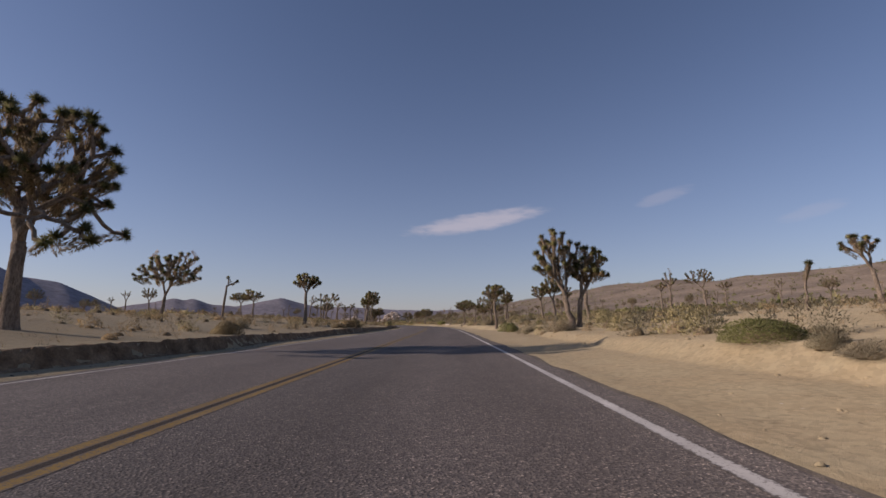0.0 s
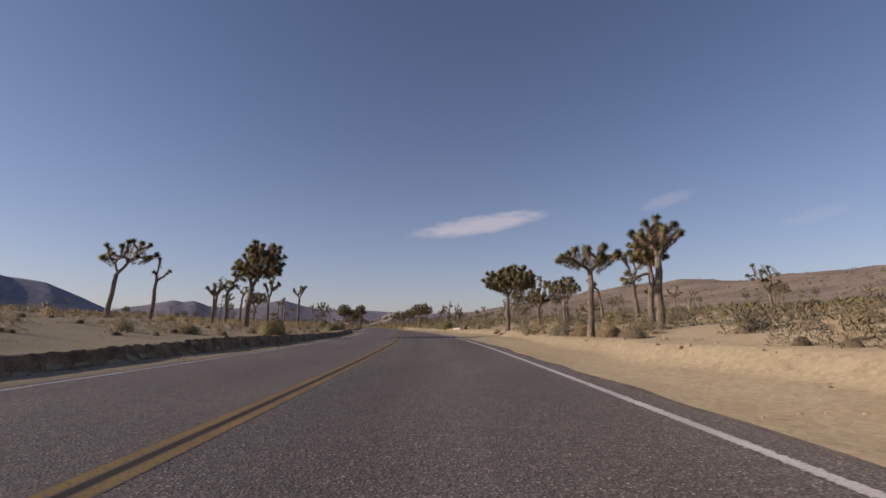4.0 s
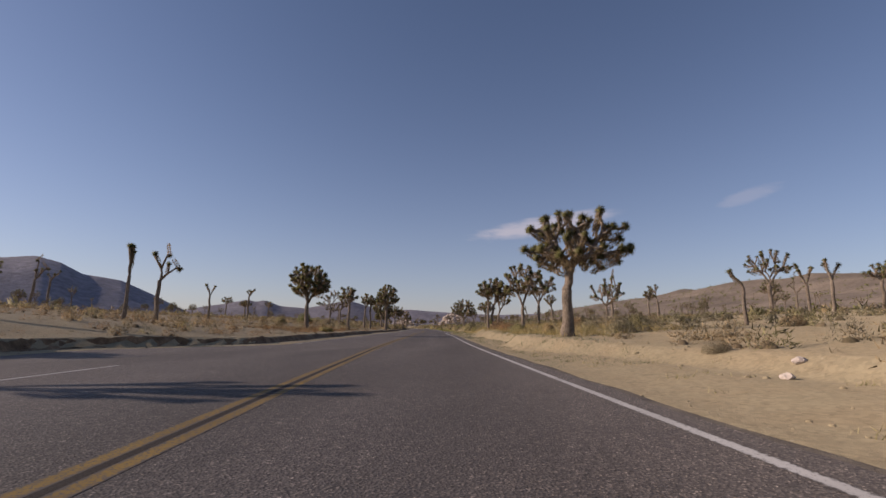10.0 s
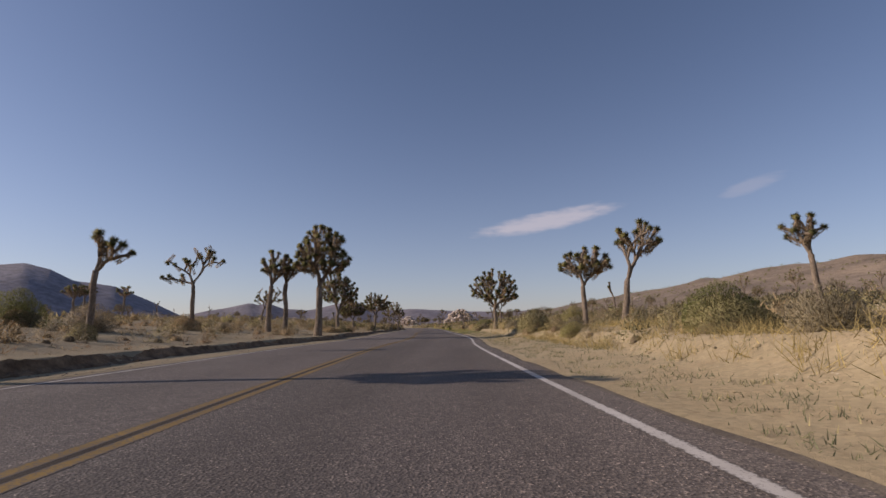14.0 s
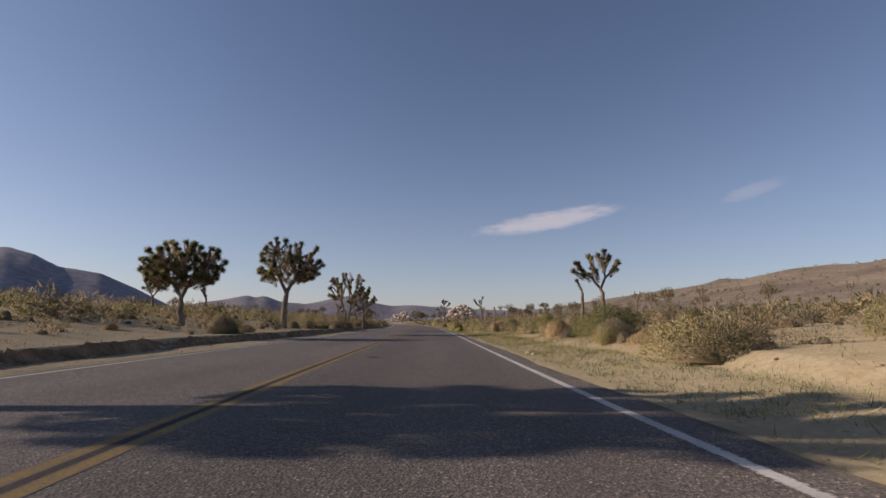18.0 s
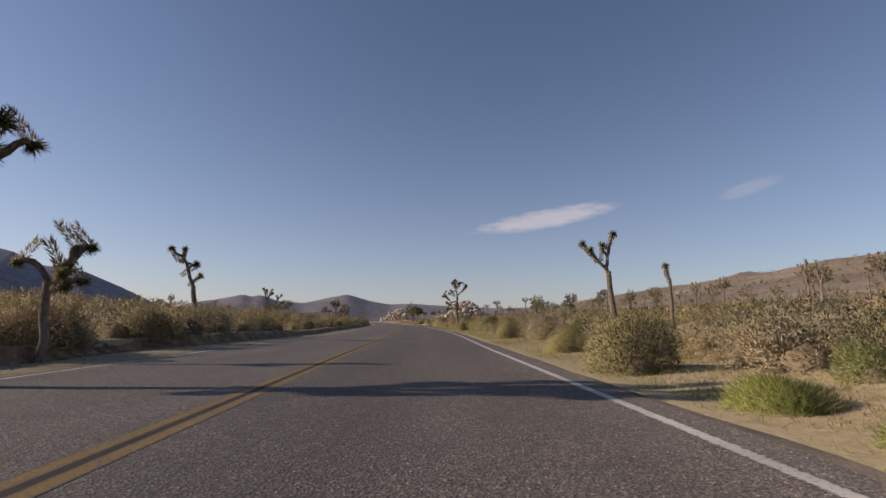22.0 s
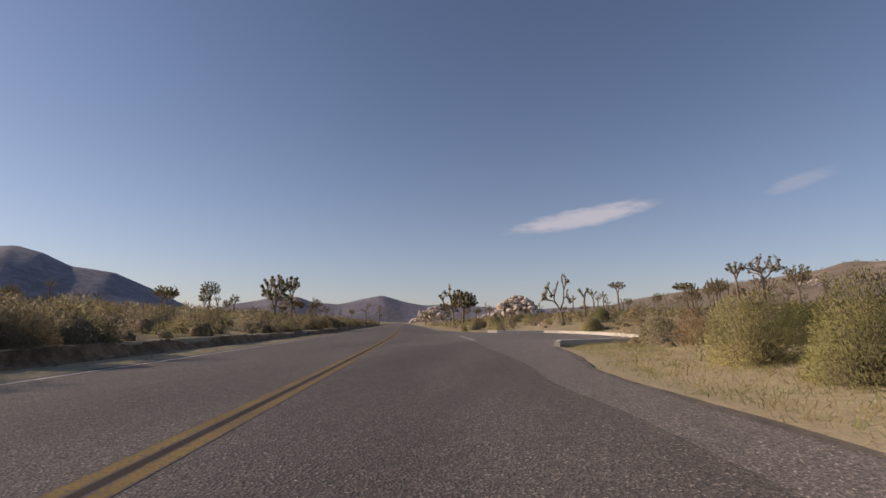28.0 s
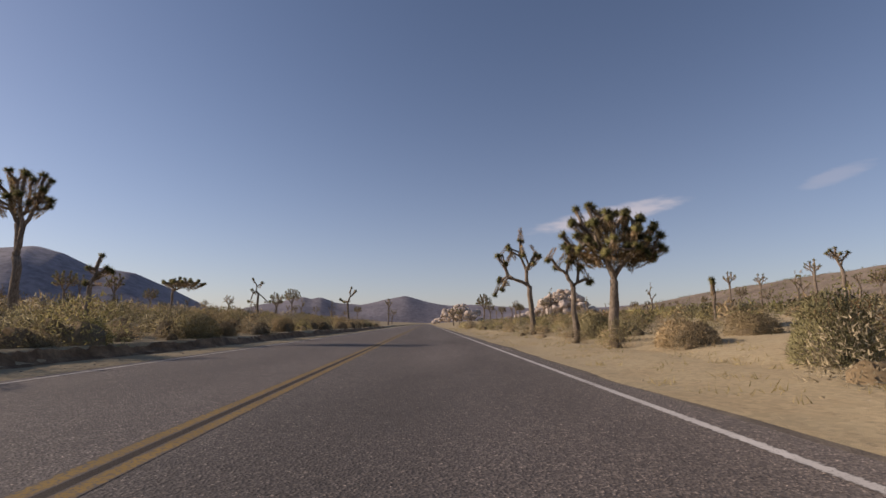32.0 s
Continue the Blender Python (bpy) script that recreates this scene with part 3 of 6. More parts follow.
STYLES = {
    # space between heads, height of the crown's widest part, lowest heads, share of inner heads, droop, leafiness, limb thickness
    "big": dict(gap=0.42, belly=0.42, low=-0.45, inner=0.25, droop=0.0, leafy=1.0, limb=1.0),
    "grand": dict(gap=0.5, belly=0.45, low=-0.35, inner=0.15, droop=0.0, leafy=1.0, limb=1.05),
    "dense": dict(gap=0.36, belly=0.46, low=-0.5, inner=0.35, droop=0.0, leafy=1.0, limb=1.0),
    "round": dict(gap=0.42, belly=0.45, low=-0.15, inner=0.25, droop=0.0, leafy=1.0, limb=1.0),
    "open": dict(gap=0.58, belly=0.45, low=-0.3, inner=0.15, droop=0.05, leafy=1.0, limb=0.9),
    "vase": dict(gap=0.48, belly=0.62, low=0.0, inner=0.1, droop=0.0, leafy=1.0, limb=0.95),
    "flat": dict(gap=0.37, belly=0.5, low=-0.1, inner=0.3, droop=0.0, leafy=1.0, limb=1.0),
    "sparse": dict(gap=0.66, belly=0.5, low=-0.3, inner=0.1, droop=0.15, leafy=0.85, limb=0.9),
    "droop": dict(gap=0.62, belly=0.5, low=-0.4, inner=0.1, droop=0.75, leafy=0.85, limb=1.0),
    "dead": dict(gap=0.7, belly=0.5, low=-0.5, inner=0.1, droop=0.9, leafy=0.3, limb=1.0),
    "pole": dict(gap=0.4, belly=0.6, low=0.2, inner=0.0, droop=0.0, leafy=1.0, limb=0.8),
}


SIDES = {"trunk": 9, "limb": 5}     # fewer for the far trees


def limb(heap, p, q, lift, r0, r1, g, sides=6, n=5, bend=0.08, tip=None):
    """A limb that leaves along lift and bends to q, where it may point along tip; returns its end direction."""
    p, q = np.asarray(p, float), np.asarray(q, float)
    far = np.linalg.norm(q - p)
    a = p + lift * far * 0.4
    t = np.linspace(0, 1, n)[:, None]
    if tip is None:
        pts = (1 - t) ** 2 * p + 2 * t * (1 - t) * a + t * t * q
    else:
        b = q - tip * min(far * 0.42, 0.55)
        pts = (1 - t) ** 3 * p + 3 * t * (1 - t) ** 2 * a + 3 * t * t * (1 - t) * b + t ** 3 * q
    pts[1:-1] += g.normal(size=(n - 2, 3)) * bend * min(far, 0.9) * 0.4
    heap.tube(pts, np.linspace(r0, r1, n), sides, g)
    return unit(pts[-1] - pts[-2])


def head_mesh(k, fine):
    """A rosette of dagger leaves about one unit in reach, pointing up, over a sleeve of dead ones that hugs the limb."""
    g = np.random.default_rng(60 + k)
    green, dead = Heap(), Heap()
    axis = np.array([0, 0, 1.0])
    slim = 1.75 / math.sqrt(fine)
    lean = g.uniform(-0.25, 1.0, (fine, 1))
    out = unit(g.normal(size=(fine, 3)) * (1, 1, 0))
    d = unit(out * np.sqrt(1 - lean ** 2) + axis * lean + g.normal(size=(fine, 3)) * 0.12)
    start = out * 0.1 + axis * (-0.25 + 0.4 * g.random((fine, 1)))
    green.blades(start, d, g.uniform(0.62, 0.98, fine), np.full(fine, slim * 0.75), g, 0.0, unit(d + axis * 0.1))
    m = int(fine * 0.9)
    low = g.uniform(0, 1, (m, 1)) ** 1.2
    out = unit(g.normal(size=(m, 3)) * (1, 1, 0))
    start = -axis * (0.1 + 2.7 * low) + out * (0.3 - 0.06 * low)
    dead.blades(start, unit(out * (0.62 - 0.3 * low) - axis * 0.75 + g.normal(size=(m, 3)) * 0.12), g.uniform(0.35, 0.62, m), np.full(m, slim * 0.8), g, 0.08,
                unit(out + 0.3 * g.normal(size=(m, 3))))
    me = bpy.data.meshes.new("leaf_head")
    verts = np.concatenate(green.v + dead.v)
    faces = [f for some in green.f for f in some]
    n = len(faces)
    faces += [tuple(i + green.n for i in f) for some in dead.f for f in some]
    me.from_pydata([tuple(map(float, v)) for v in verts], [], faces)
    me.materials.append(BLADES)
    me.materials.append(THATCH)
    me.polygons.foreach_set("material_index", [0] * n + [1] * (len(faces) - n))
    me.polygons.foreach_set("use_smooth", [True] * len(faces))
    me.update()
    me.normals_split_custom_set_from_vertices(np.concatenate(green.w + dead.w).tolist())
    return me


HEADS = [head_mesh(k, 210) for k in range(6)]
HEADS_FAR = [head_mesh(20 + k, 90) for k in range(4)]
SKETCH = head_mesh(40, 16)
SKETCH_V = np.array([v.co[:] for v in SKETCH.vertices])
SKETCH_F = np.array([p.vertices[:] for p in SKETCH.polygons])
SKETCH_M = np.array([p.material_index for p in SKETCH.polygons])


def head_pose(p, way, size, g):
    q = Vector(way).to_track_quat("Z", "Y") @ Euler((0, 0, g.uniform(0, 6.28))).to_quaternion()
    return Matrix.LocRotScale(Vector(p), q, (size * g.uniform(0.92, 1.08), size * g.uniform(0.92, 1.08), size * g.uniform(0.9, 1.12)))


def grow(wood, tips, p, way, r, heads, heart, g, st, size, depth=0):
    """Forks again and again until every head has its limb."""
    if len(heads) == 1:
        q = heads[0]
        out = unit((q - heart) * (1, 1, 0.5))
        if g.random() < st["droop"]:
            tip = unit(out * 0.5 - np.array([0, 0, 0.8]))
        else:
            tip = unit(0.6 * out + 0.35 * unit(q - p) + np.array([0, 0, 0.55]))
        limb(wood, p, q, way, r, max(r * 0.8, 0.05), g, SIDES["limb"], 6, 0.06, tip)
        if st["leafy"] > 0.5 or g.random() < 0.35:
            tips.append(head_pose(q, tip, size * g.uniform(0.82, 1.12), g))
        return
    heads = np.asarray(heads)
    mid = heads.mean(0)
    ways = unit(heads - p)
    k = 3 if len(heads) > 8 and g.random() < 0.6 else 2
    seeds = [int(g.integers(len(heads)))]
    while len(seeds) < k:
        seeds.append(int(np.argmax(np.min([1 - ways @ ways[s] for s in seeds], axis=0))))
    cen = ways[seeds]
    for _ in range(4):
        own = np.argmax(ways @ cen.T, axis=1)
        cen = np.array([unit(ways[own == c].mean(0)) if (own == c).any() else cen[c] for c in range(k)])
    share = 0.1 if depth == 0 else 0.44
    q = p + (mid - p) * share * g.uniform(0.8, 1.2)
    end = limb(wood, p, q, way, r, r * 0.92, g, SIDES["limb"], 4)
    for c in range(k):
        some = heads[own == c]
        if len(some):
            rr = max(r * max((len(some) / len(heads)) ** 0.36, 0.62), 0.055)
            lead = unit(0.75 * unit(some.mean(0) - q) + 0.5 * end)
            grow(wood, tips, q, lead, rr, list(some), heart, g, st, size, depth + 1)


def joshua_meshes(h, fork, width, off, style, seed, ends=(), more=(), stems=1):
    """Wood of one tree that stands on the origin, and the poses of its leaf heads."""
    g = np.random.default_rng(1000 + seed)
    st = STYLES[style]
    wood, tips = Heap(), []
    r0 = h * {"big": 0.029, "grand": 0.04, "dense": 0.03, "round": 0.027, "flat": 0.027, "droop": 0.027, "dead": 0.022, "pole": 0.02}.get(style, 0.025) + 0.02
    size = min(0.165 + 0.016 * h, 0.265)
    half = max(width / 2 - size * 0.9, 0.1)
    top = h - size
    depth = max(half * g.uniform(0.9, 1.15) * (1.15 if style == "dense" else 1.0), 0.22)
    fork = min(fork, h - 0.6)
    tall = max(top - fork, 0.4)
    belly = fork + tall * st["belly"]
    heart = np.array([off, 0.0, fork + tall * 0.3])
    pts = []
    if ends:
        # limb ends that give this tree its own outline
        pts = [np.array([a, g.normal() * depth * 0.45, z]) for a, z in ends]
        pts += [q + g.normal(size=3) * (0.22, 0.3, 0.16) - (0, 0, 0.1) for q in pts if len(ends) > 7]
    elif style == "pole":
        pts = [np.array([off + g.normal() * half * 0.6, g.normal() * 0.1, top - k * 0.45 * g.random()]) for k in range(int(g.integers(1, 4)))]
    else:
        # heads over a lumpy dome, with some inside it
        lobes = unit(g.normal(size=(7, 3)) * (1, 1, 0.7) + (0, 0, 0.4))
        for _ in range(1500):
            s, a = g.uniform(st["low"], 1.0), g.uniform(0, 2 * np.pi)
            c = math.sqrt(1 - s * s)
            w = np.array([c * math.cos(a), c * math.sin(a), s])
            rad = (0.68 + 0.32 * max(lobes @ w) ** 3) * (g.uniform(0.5, 0.82) if g.random() < st["inner"] else g.uniform(0.92, 1.02))
            q = np.array([half * rad * w[0], depth * rad * w[1], (top - belly if s > 0 else belly - fork) * rad * s])
            if all(np.linalg.norm(q - e) > st["gap"] * (0.8 + 0.04 * h) for e in pts):
                pts.append(q)
            if len(pts) >= (100 if style == "dense" else 84):
                break
        pts = np.array(pts)
        pts[:, 0] = (pts[:, 0] - pts[:, 0].min()) / max(np.ptp(pts[:, 0]), 0.1) * 2 * half - half + off
        pts[:, 2] = np.where(pts[:, 2] > 0, pts[:, 2] / pts[:, 2].max() * (top - belly), pts[:, 2]) + belly
        pts = list(pts)
    pts += [np.array([a, g.normal() * depth * 0.4, z]) for a, z in more]
    for k in range(stems):
        shift = 0.0 if stems == 1 else (k - 0.5) * 0.36
        own = pts if stems == 1 else sorted(pts, key=lambda q: q[0])[k * len(pts) // stems:(k + 1) * len(pts) // stems]
        thick = r0 if stems == 1 else r0 * 0.8
        knee = np.array([off * 0.3 + shift * 1.15, 0.0, fork * 0.93]) + g.normal(size=3) * (0.05, 0.05, 0)
        foot = np.array([shift, 0.12 * k, 0.0])
        flare = np.array([foot - (0, 0, 0.25), foot + (0, 0, 0.12), *(foot + (knee - foot) * t + g.normal(size=3) * (0.03, 0.03, 0) for t in (0.3, 0.55, 0.8)), knee])
        wood.tube(flare, np.array([1.55, 1.12, 0.95, 0.89, 0.85, 0.8]) * thick, SIDES["trunk"], g)
        trunk_top = unit(knee - flare[-2])
        grow(wood, tips, knee - trunk_top * 0.12, trunk_top, thick * 0.83 * st["limb"], own, heart, g, st, size)
    if not tips:
        tips.append(head_pose(pts[0], (0, 0, 1.0), size, g))
    return wood, tips


LABELS = {
    "big": "large joshua tree with a dense many-headed crown of spiky leaves",
    "grand": "stout joshua tree with a thick pale trunk and broad spiky crown",
    "dense": "large dark joshua tree with a thick massed spiky crown",
    "round": "joshua tree with a rounded crown of spiky leaf heads",
    "open": "joshua tree with wide forking limbs and spaced spiky heads",
    "vase": "joshua tree with upswept limbs ending in spiky heads",
    "flat": "joshua tree with a bare trunk and a low broad crown",
    "sparse": "thin joshua tree with few crooked limbs and small heads",
    "droop": "crooked joshua tree with drooping limbs and sagging heads",
    "dead": "half-dead joshua tree with bare drooping limbs",
    "pole": "young slender joshua tree with one or two leaf heads",
}


def joshua(x, y, top, fork, width, off, style, seed, ends=(), more=(), stems=1):
    """One tree: its place, heights of its top and fork over the road, crown width and offset."""
    st, d = off_road(x, y)
    z = ground_z(x, y)
    wood, tips = joshua_meshes(max(top - z, 1.2), max(fork - z, 0.45), width, off, style, seed, [(a, e - z) for a, e in ends], [(a, e - z) for a, e in more], stems)
    tree = tagged(new("joshua_tree"), LABELS[style], "joshua tree", "joshua trees along the road")
    tree.location = (x, y, z)
    tree.rotation_euler = (0, 0, math.atan2(-(centre(st + 1) - centre(st - 1)), 2.0))
    wood.object("trunk", BARK, tree, True)
    pool = HEADS if abs(d) < 22 else HEADS_FAR
    for k, m in enumerate(tips):
        head = new("leaf_head", pool[(k + seed) % len(pool)])
        head.parent = tree
        head.matrix_basis = m
    return tree


joshua(-9.20, 11.70, 6.75, 2.90, 4.70, 0.00, "dense", 1, more=((2.0, 3.2), (2.4, 3.0), (2.2, 2.5), (1.7, 2.8), (2.2, 3.5), (2.6, 2.7), (1.5, 3.3)))
joshua(14.10, 17.83, 2.93, 1.66, 0.65, -0.07, "pole", 12)
joshua(21.10, 23.28, 4.82, 3.18, 1.97, -0.68, "vase", 13)
joshua(7.45, 23.50, 4.70, 1.90, 2.20, 0.55, "round", 9)
joshua(7.10, 23.30, 5.35, 1.90, 2.30, -0.70, "round", 8)
joshua(10.20, 32.90, 5.00, 3.00, 1.90, -0.30, "sparse", 10)
joshua(-16.00, 35.60, 4.43, 3.81, 1.13, 0.61, "pole", 3)
joshua(-21.90, 37.40, 6.60, 2.90, 5.40, 0.50, "open", 2)
joshua(-11.30, 40.20, 5.10, 3.50, 2.60, 0.00, "flat", 4)
joshua(4.70, 43.20, 4.20, 2.65, 2.20, -0.20, "flat", 14)
joshua(12.30, 53.43, 3.52, 2.53, 1.21, 0.09, "sparse", 20)
joshua(25.80, 58.10, 6.57, 4.33, 2.44, 0.00, "sparse", 23)
joshua(12.00, 64.43, 5.56, 3.65, 2.24, -0.47, "round", 16)
joshua(13.60, 64.51, 6.77, 3.67, 3.23, -0.41, "round", 15)
joshua(15.20, 64.59, 5.39, 3.69, 1.63, -0.04, "round", 17)
joshua(-25.90, 62.98, 5.40, 3.66, 2.86, -0.02, "round", 5)
joshua(34.80, 68.46, 8.03, 5.22, 4.22, -0.73, "sparse", 11)
joshua(3.20, 67.91, 3.51, 2.66, 2.38, 0.10, "round", 19)
joshua(5.50, 68.03, 4.57, 3.16, 1.86, 0.12, "round", 18)
joshua(-18.20, 67.07, 5.03, 4.31, 0.96, 0.00, "pole", 7)
joshua(8.10, 76.00, 5.70, 3.38, 2.30, 0.10, "dense", 38, more=((-1.5, 2.75), (-1.25, 3.0), (-1.0, 3.3)))
joshua(-20.40, 77.10, 5.68, 3.80, 3.02, 0.70, "sparse", 31)
joshua(8.75, 80.00, 5.55, 3.47, 2.03, -0.04, "vase", 37, ends=((-0.7, 4.7), (-0.8, 4.5), (0, 5), (0.7, 4.8), (0.8, 4.4), (-0.2, 3.3)))
joshua(7.20, 81.40, 3.67, 3.11, 0.70, -0.67, "pole", 36, ends=((-0.8, 3.4), (-0.4, 3.2)))
joshua(-14.85, 81.80, 6.30, 3.20, 3.50, 0.72, "dense", 25)
joshua(18.20, 83.20, 4.67, 2.69, 2.23, -0.61, "sparse", 39)
joshua(1.65, 83.30, 4.75, 2.60, 3.80, 0.10, "dense", 32)
joshua(-23.10, 84.70, 5.74, 3.99, 1.22, 0.55, "sparse", 24)
joshua(-19.70, 86.70, 4.06, 2.98, 1.30, 0.03, "round", 27)
joshua(-18.70, 86.70, 4.39, 3.30, 1.27, 0.22, "round", 28)
joshua(-38.00, 85.25, 6.52, 4.43, 4.01, -0.11, "round", 6)
joshua(48.40, 89.77, 7.90, 6.18, 2.79, 0.00, "vase", 22)
joshua(-16.60, 89.10, 4.73, 3.10, 1.58, 0.24, "vase", 26)
joshua(6.60, 90.50, 4.70, 2.80, 2.55, 0.10, "round", 33)
joshua(5.20, 94.70, 4.06, 2.20, 2.30, -0.10, "round", 34)
joshua(7.90, 95.50, 3.88, 2.78, 1.53, -0.13, "sparse", 43)
joshua(40.90, 99.43, 8.34, 6.89, 2.85, -0.20, "vase", 21)
joshua(-17.20, 97.50, 4.71, 3.47, 1.53, 0.12, "vase", 29)
joshua(16.30, 98.10, 4.32, 3.43, 1.69, -0.21, "vase", 44)
joshua(11.10, 100.00, 3.06, 1.89, 2.76, -0.05, "droop", 35)
joshua(-25.80, 103.60, 5.21, 4.02, 2.01, 0.52, "droop", 41)
joshua(-21.60, 105.10, 4.01, 3.19, 0.83, -0.03, "pole", 30)
joshua(21.70, 106.30, 5.12, 3.37, 1.95, -0.28, "sparse", 40)
joshua(-23.60, 110.90, 4.15, 3.16, 0.89, -0.01, "vase", 47)
joshua(7.60, 111.00, 7.10, 2.50, 7.20, 0.00, "big", 42)
joshua(-2.30, 117.60, 2.44, 1.86, 0.99, -0.10, "droop", 54, ends=((-0.4, 2.3), (-0.1, 2.4), (0.3, 2.4), (0.2, 2.2), (0.2, 2), (0.1, 1.6)))
joshua(-36.30, 117.70, 7.43, 5.44, 2.21, 0.91, "droop", 45)
joshua(-34.40, 117.90, 5.66, 4.32, 1.94, 0.00, "round", 46)
joshua(-2.90, 119.80, 3.66, 2.01, 2.46, -0.67, "droop", 51, ends=((-1.5, 3.4), (-1.7, 3), (-1.8, 2.7), (-0.9, 2.7), (-0.7, 3.5), (-1, 1.9), (0.3, 1.9), (-0.5, 2), (-1.2, 3.3)))
joshua(-22.90, 124.50, 4.45, 2.30, 2.20, 0.10, "vase", 50)
joshua(6.50, 126.80, 4.54, 3.37, 1.68, -0.04, "vase", 52)
joshua(-35.10, 127.90, 6.38, 3.51, 3.86, 0.18, "round", 48)
joshua(-33.60, 133.70, 5.50, 4.22, 1.30, 0.20, "vase", 49)
joshua(-9.75, 138.10, 4.90, 2.10, 3.90, 0.30, "grand", 55)
joshua(-30.20, 141.50, 4.70, 3.23, 0.54, 0.11, "pole", 62)
joshua(-2.40, 143.00, 3.31, 2.40, 0.96, -0.18, "vase", 58)
joshua(-31.30, 144.80, 4.85, 3.31, 1.65, 0.30, "sparse", 63)
joshua(6.70, 154.20, 5.17, 3.91, 1.28, 0.10, "vase", 61)
joshua(-6.10, 155.00, 3.74, 2.27, 2.16, -0.15, "sparse", 56)
joshua(6.30, 155.90, 4.96, 3.73, 1.42, -0.18, "vase", 60)
joshua(-27.90, 156.10, 5.60, 2.40, 3.30, 0.20, "dense", 67)
joshua(-11.70, 156.20, 5.40, 2.30, 3.30, 0.05, "open", 70)
joshua(-56.70, 158.60, 6.79, 4.98, 1.31, 0.55, "sparse", 65)
joshua(12.10, 158.60, 5.43, 4.17, 2.04, 0.06, "round", 53)
joshua(-14.25, 160.10, 4.75, 2.60, 2.90, 0.15, "round", 68, stems=2)
joshua(-39.60, 160.60, 4.50, 3.50, 1.01, 0.00, "vase", 64)
joshua(-10.50, 162.10, 5.70, 2.70, 3.20, -0.15, "open", 69)
joshua(-60.10, 163.10, 6.33, 5.47, 1.45, 0.26, "sparse", 66)
joshua(8.50, 166.00, 7.62, 4.63, 3.95, 0.12, "sparse", 59)
joshua(-29.20, 167.90, 4.80, 3.00, 2.20, -0.10, "round", 72)
joshua(-3.70, 169.10, 5.80, 3.20, 2.40, 0.20, "open", 77)
joshua(0.90, 175.30, 4.96, 3.80, 1.59, 0.09, "round", 57)
joshua(-33.50, 176.00, 4.06, 2.87, 1.34, 0.39, "vase", 82, ends=((0.1, 3.8), (0.3, 3.9), (0.6, 3.7), (0.8, 3.5), (1.1, 3.5), (1.1, 3.3), (0.2, 3.6)))
joshua(-48.40, 180.50, 5.69, 4.73, 1.46, 0.29, "flat", 76)
joshua(3.30, 181.30, 5.99, 4.39, 1.63, -0.58, "vase", 71)
joshua(-8.60, 183.80, 5.02, 3.38, 1.66, -0.36, "round", 80)
joshua(-15.60, 184.80, 5.36, 2.65, 2.30, 0.79, "vase", 79)
joshua(-17.20, 185.40, 4.31, 2.52, 2.52, 0.13, "round", 78)
joshua(-32.10, 189.80, 6.97, 3.30, 3.80, 0.20, "big", 84)
joshua(-35.40, 189.90, 5.67, 3.52, 2.32, 0.40, "round", 83)
joshua(-40.90, 190.20, 5.79, 3.74, 3.90, -0.05, "sparse", 81, ends=((-1.7, 4.2), (-1.2, 4.9), (-0.7, 5.2), (-0, 5.6), (-0.2, 5), (0.7, 5.6), (1.3, 5.6), (1.8, 5.1), (-1.2, 4.3)))
joshua(-34.80, 190.80, 5.45, 3.72, 1.75, 0.08, "round", 73)
joshua(-61.50, 200.50, 5.25, 3.88, 2.30, -0.10, "flat", 75)
joshua(-58.40, 202.80, 5.19, 3.92, 1.65, 0.11, "round", 74)
joshua(-23.00, 205.90, 5.80, 2.00, 4.60, -0.15, "big", 91)
joshua(-38.30, 207.10, 6.30, 2.20, 3.80, 0.15, "big", 86)
joshua(-12.00, 211.70, 4.78, 3.35, 0.88, -0.44, "pole", 95)
joshua(-48.60, 211.80, 4.46, 3.67, 1.02, 0.03, "flat", 88)
joshua(-73.80, 212.80, 6.74, 5.02, 2.44, 0.17, "round", 85)
joshua(-53.50, 218.60, 5.81, 3.28, 3.56, 0.85, "sparse", 87)
joshua(-43.00, 223.20, 4.35, 1.70, 3.70, -0.20, "dense", 89)
joshua(-43.00, 231.70, 5.90, 2.40, 4.20, 0.20, "big", 90)
joshua(-25.80, 232.40, 3.30, 2.58, 0.71, -0.06, "sparse", 93)
joshua(-24.60, 233.00, 4.89, 2.63, 1.97, -0.06, "vase", 92, ends=((-1.5, 4.1), (-1.3, 3.8), (-0.9, 4.4), (-0.7, 3.8), (-0.1, 4.6), (0.2, 4.8), (0.6, 4.1), (0.3, 4.3), (-1.1, 3.4), (-0.4, 3.7)))
joshua(-50.80, 235.10, 3.18, 2.43, 0.82, -0.08, "vase", 96)
joshua(-58.70, 239.10, 3.96, 2.68, 1.94, 0.13, "vase", 94)

joshua(-44.70, 245.50, 5.20, 1.70, 4.00, 0.15, "sparse", 97, more=((-1.2, 4.5), (-0.5, 5.0), (0.9, 4.9), (1.4, 4.4)), stems=2)
joshua(-45.00, 250.70, 4.10, 2.11, 2.56, -0.30, "sparse", 99, ends=((-0.6, 3.6), (-0.3, 3.9), (-0.1, 4.05), (0.1, 3.6), (0.4, 3.9), (-0.5, 3.1), (0.2, 3.2), (1.0, 3.15), (0.8, 2.95), (0.3, 2.6), (-1.5, 2.75), (-1.2, 2.95), (-0.9, 2.7), (-0.5, 1.9)))
joshua(-45.90, 253.50, 2.12, 1.55, 1.30, -0.07, "droop", 100, ends=((0.3, 2), (0.5, 2), (0.2, 1.6), (0.4, 1.5), (0.5, 1.4), (-0.5, 1.7), (0.3, 1.3)))
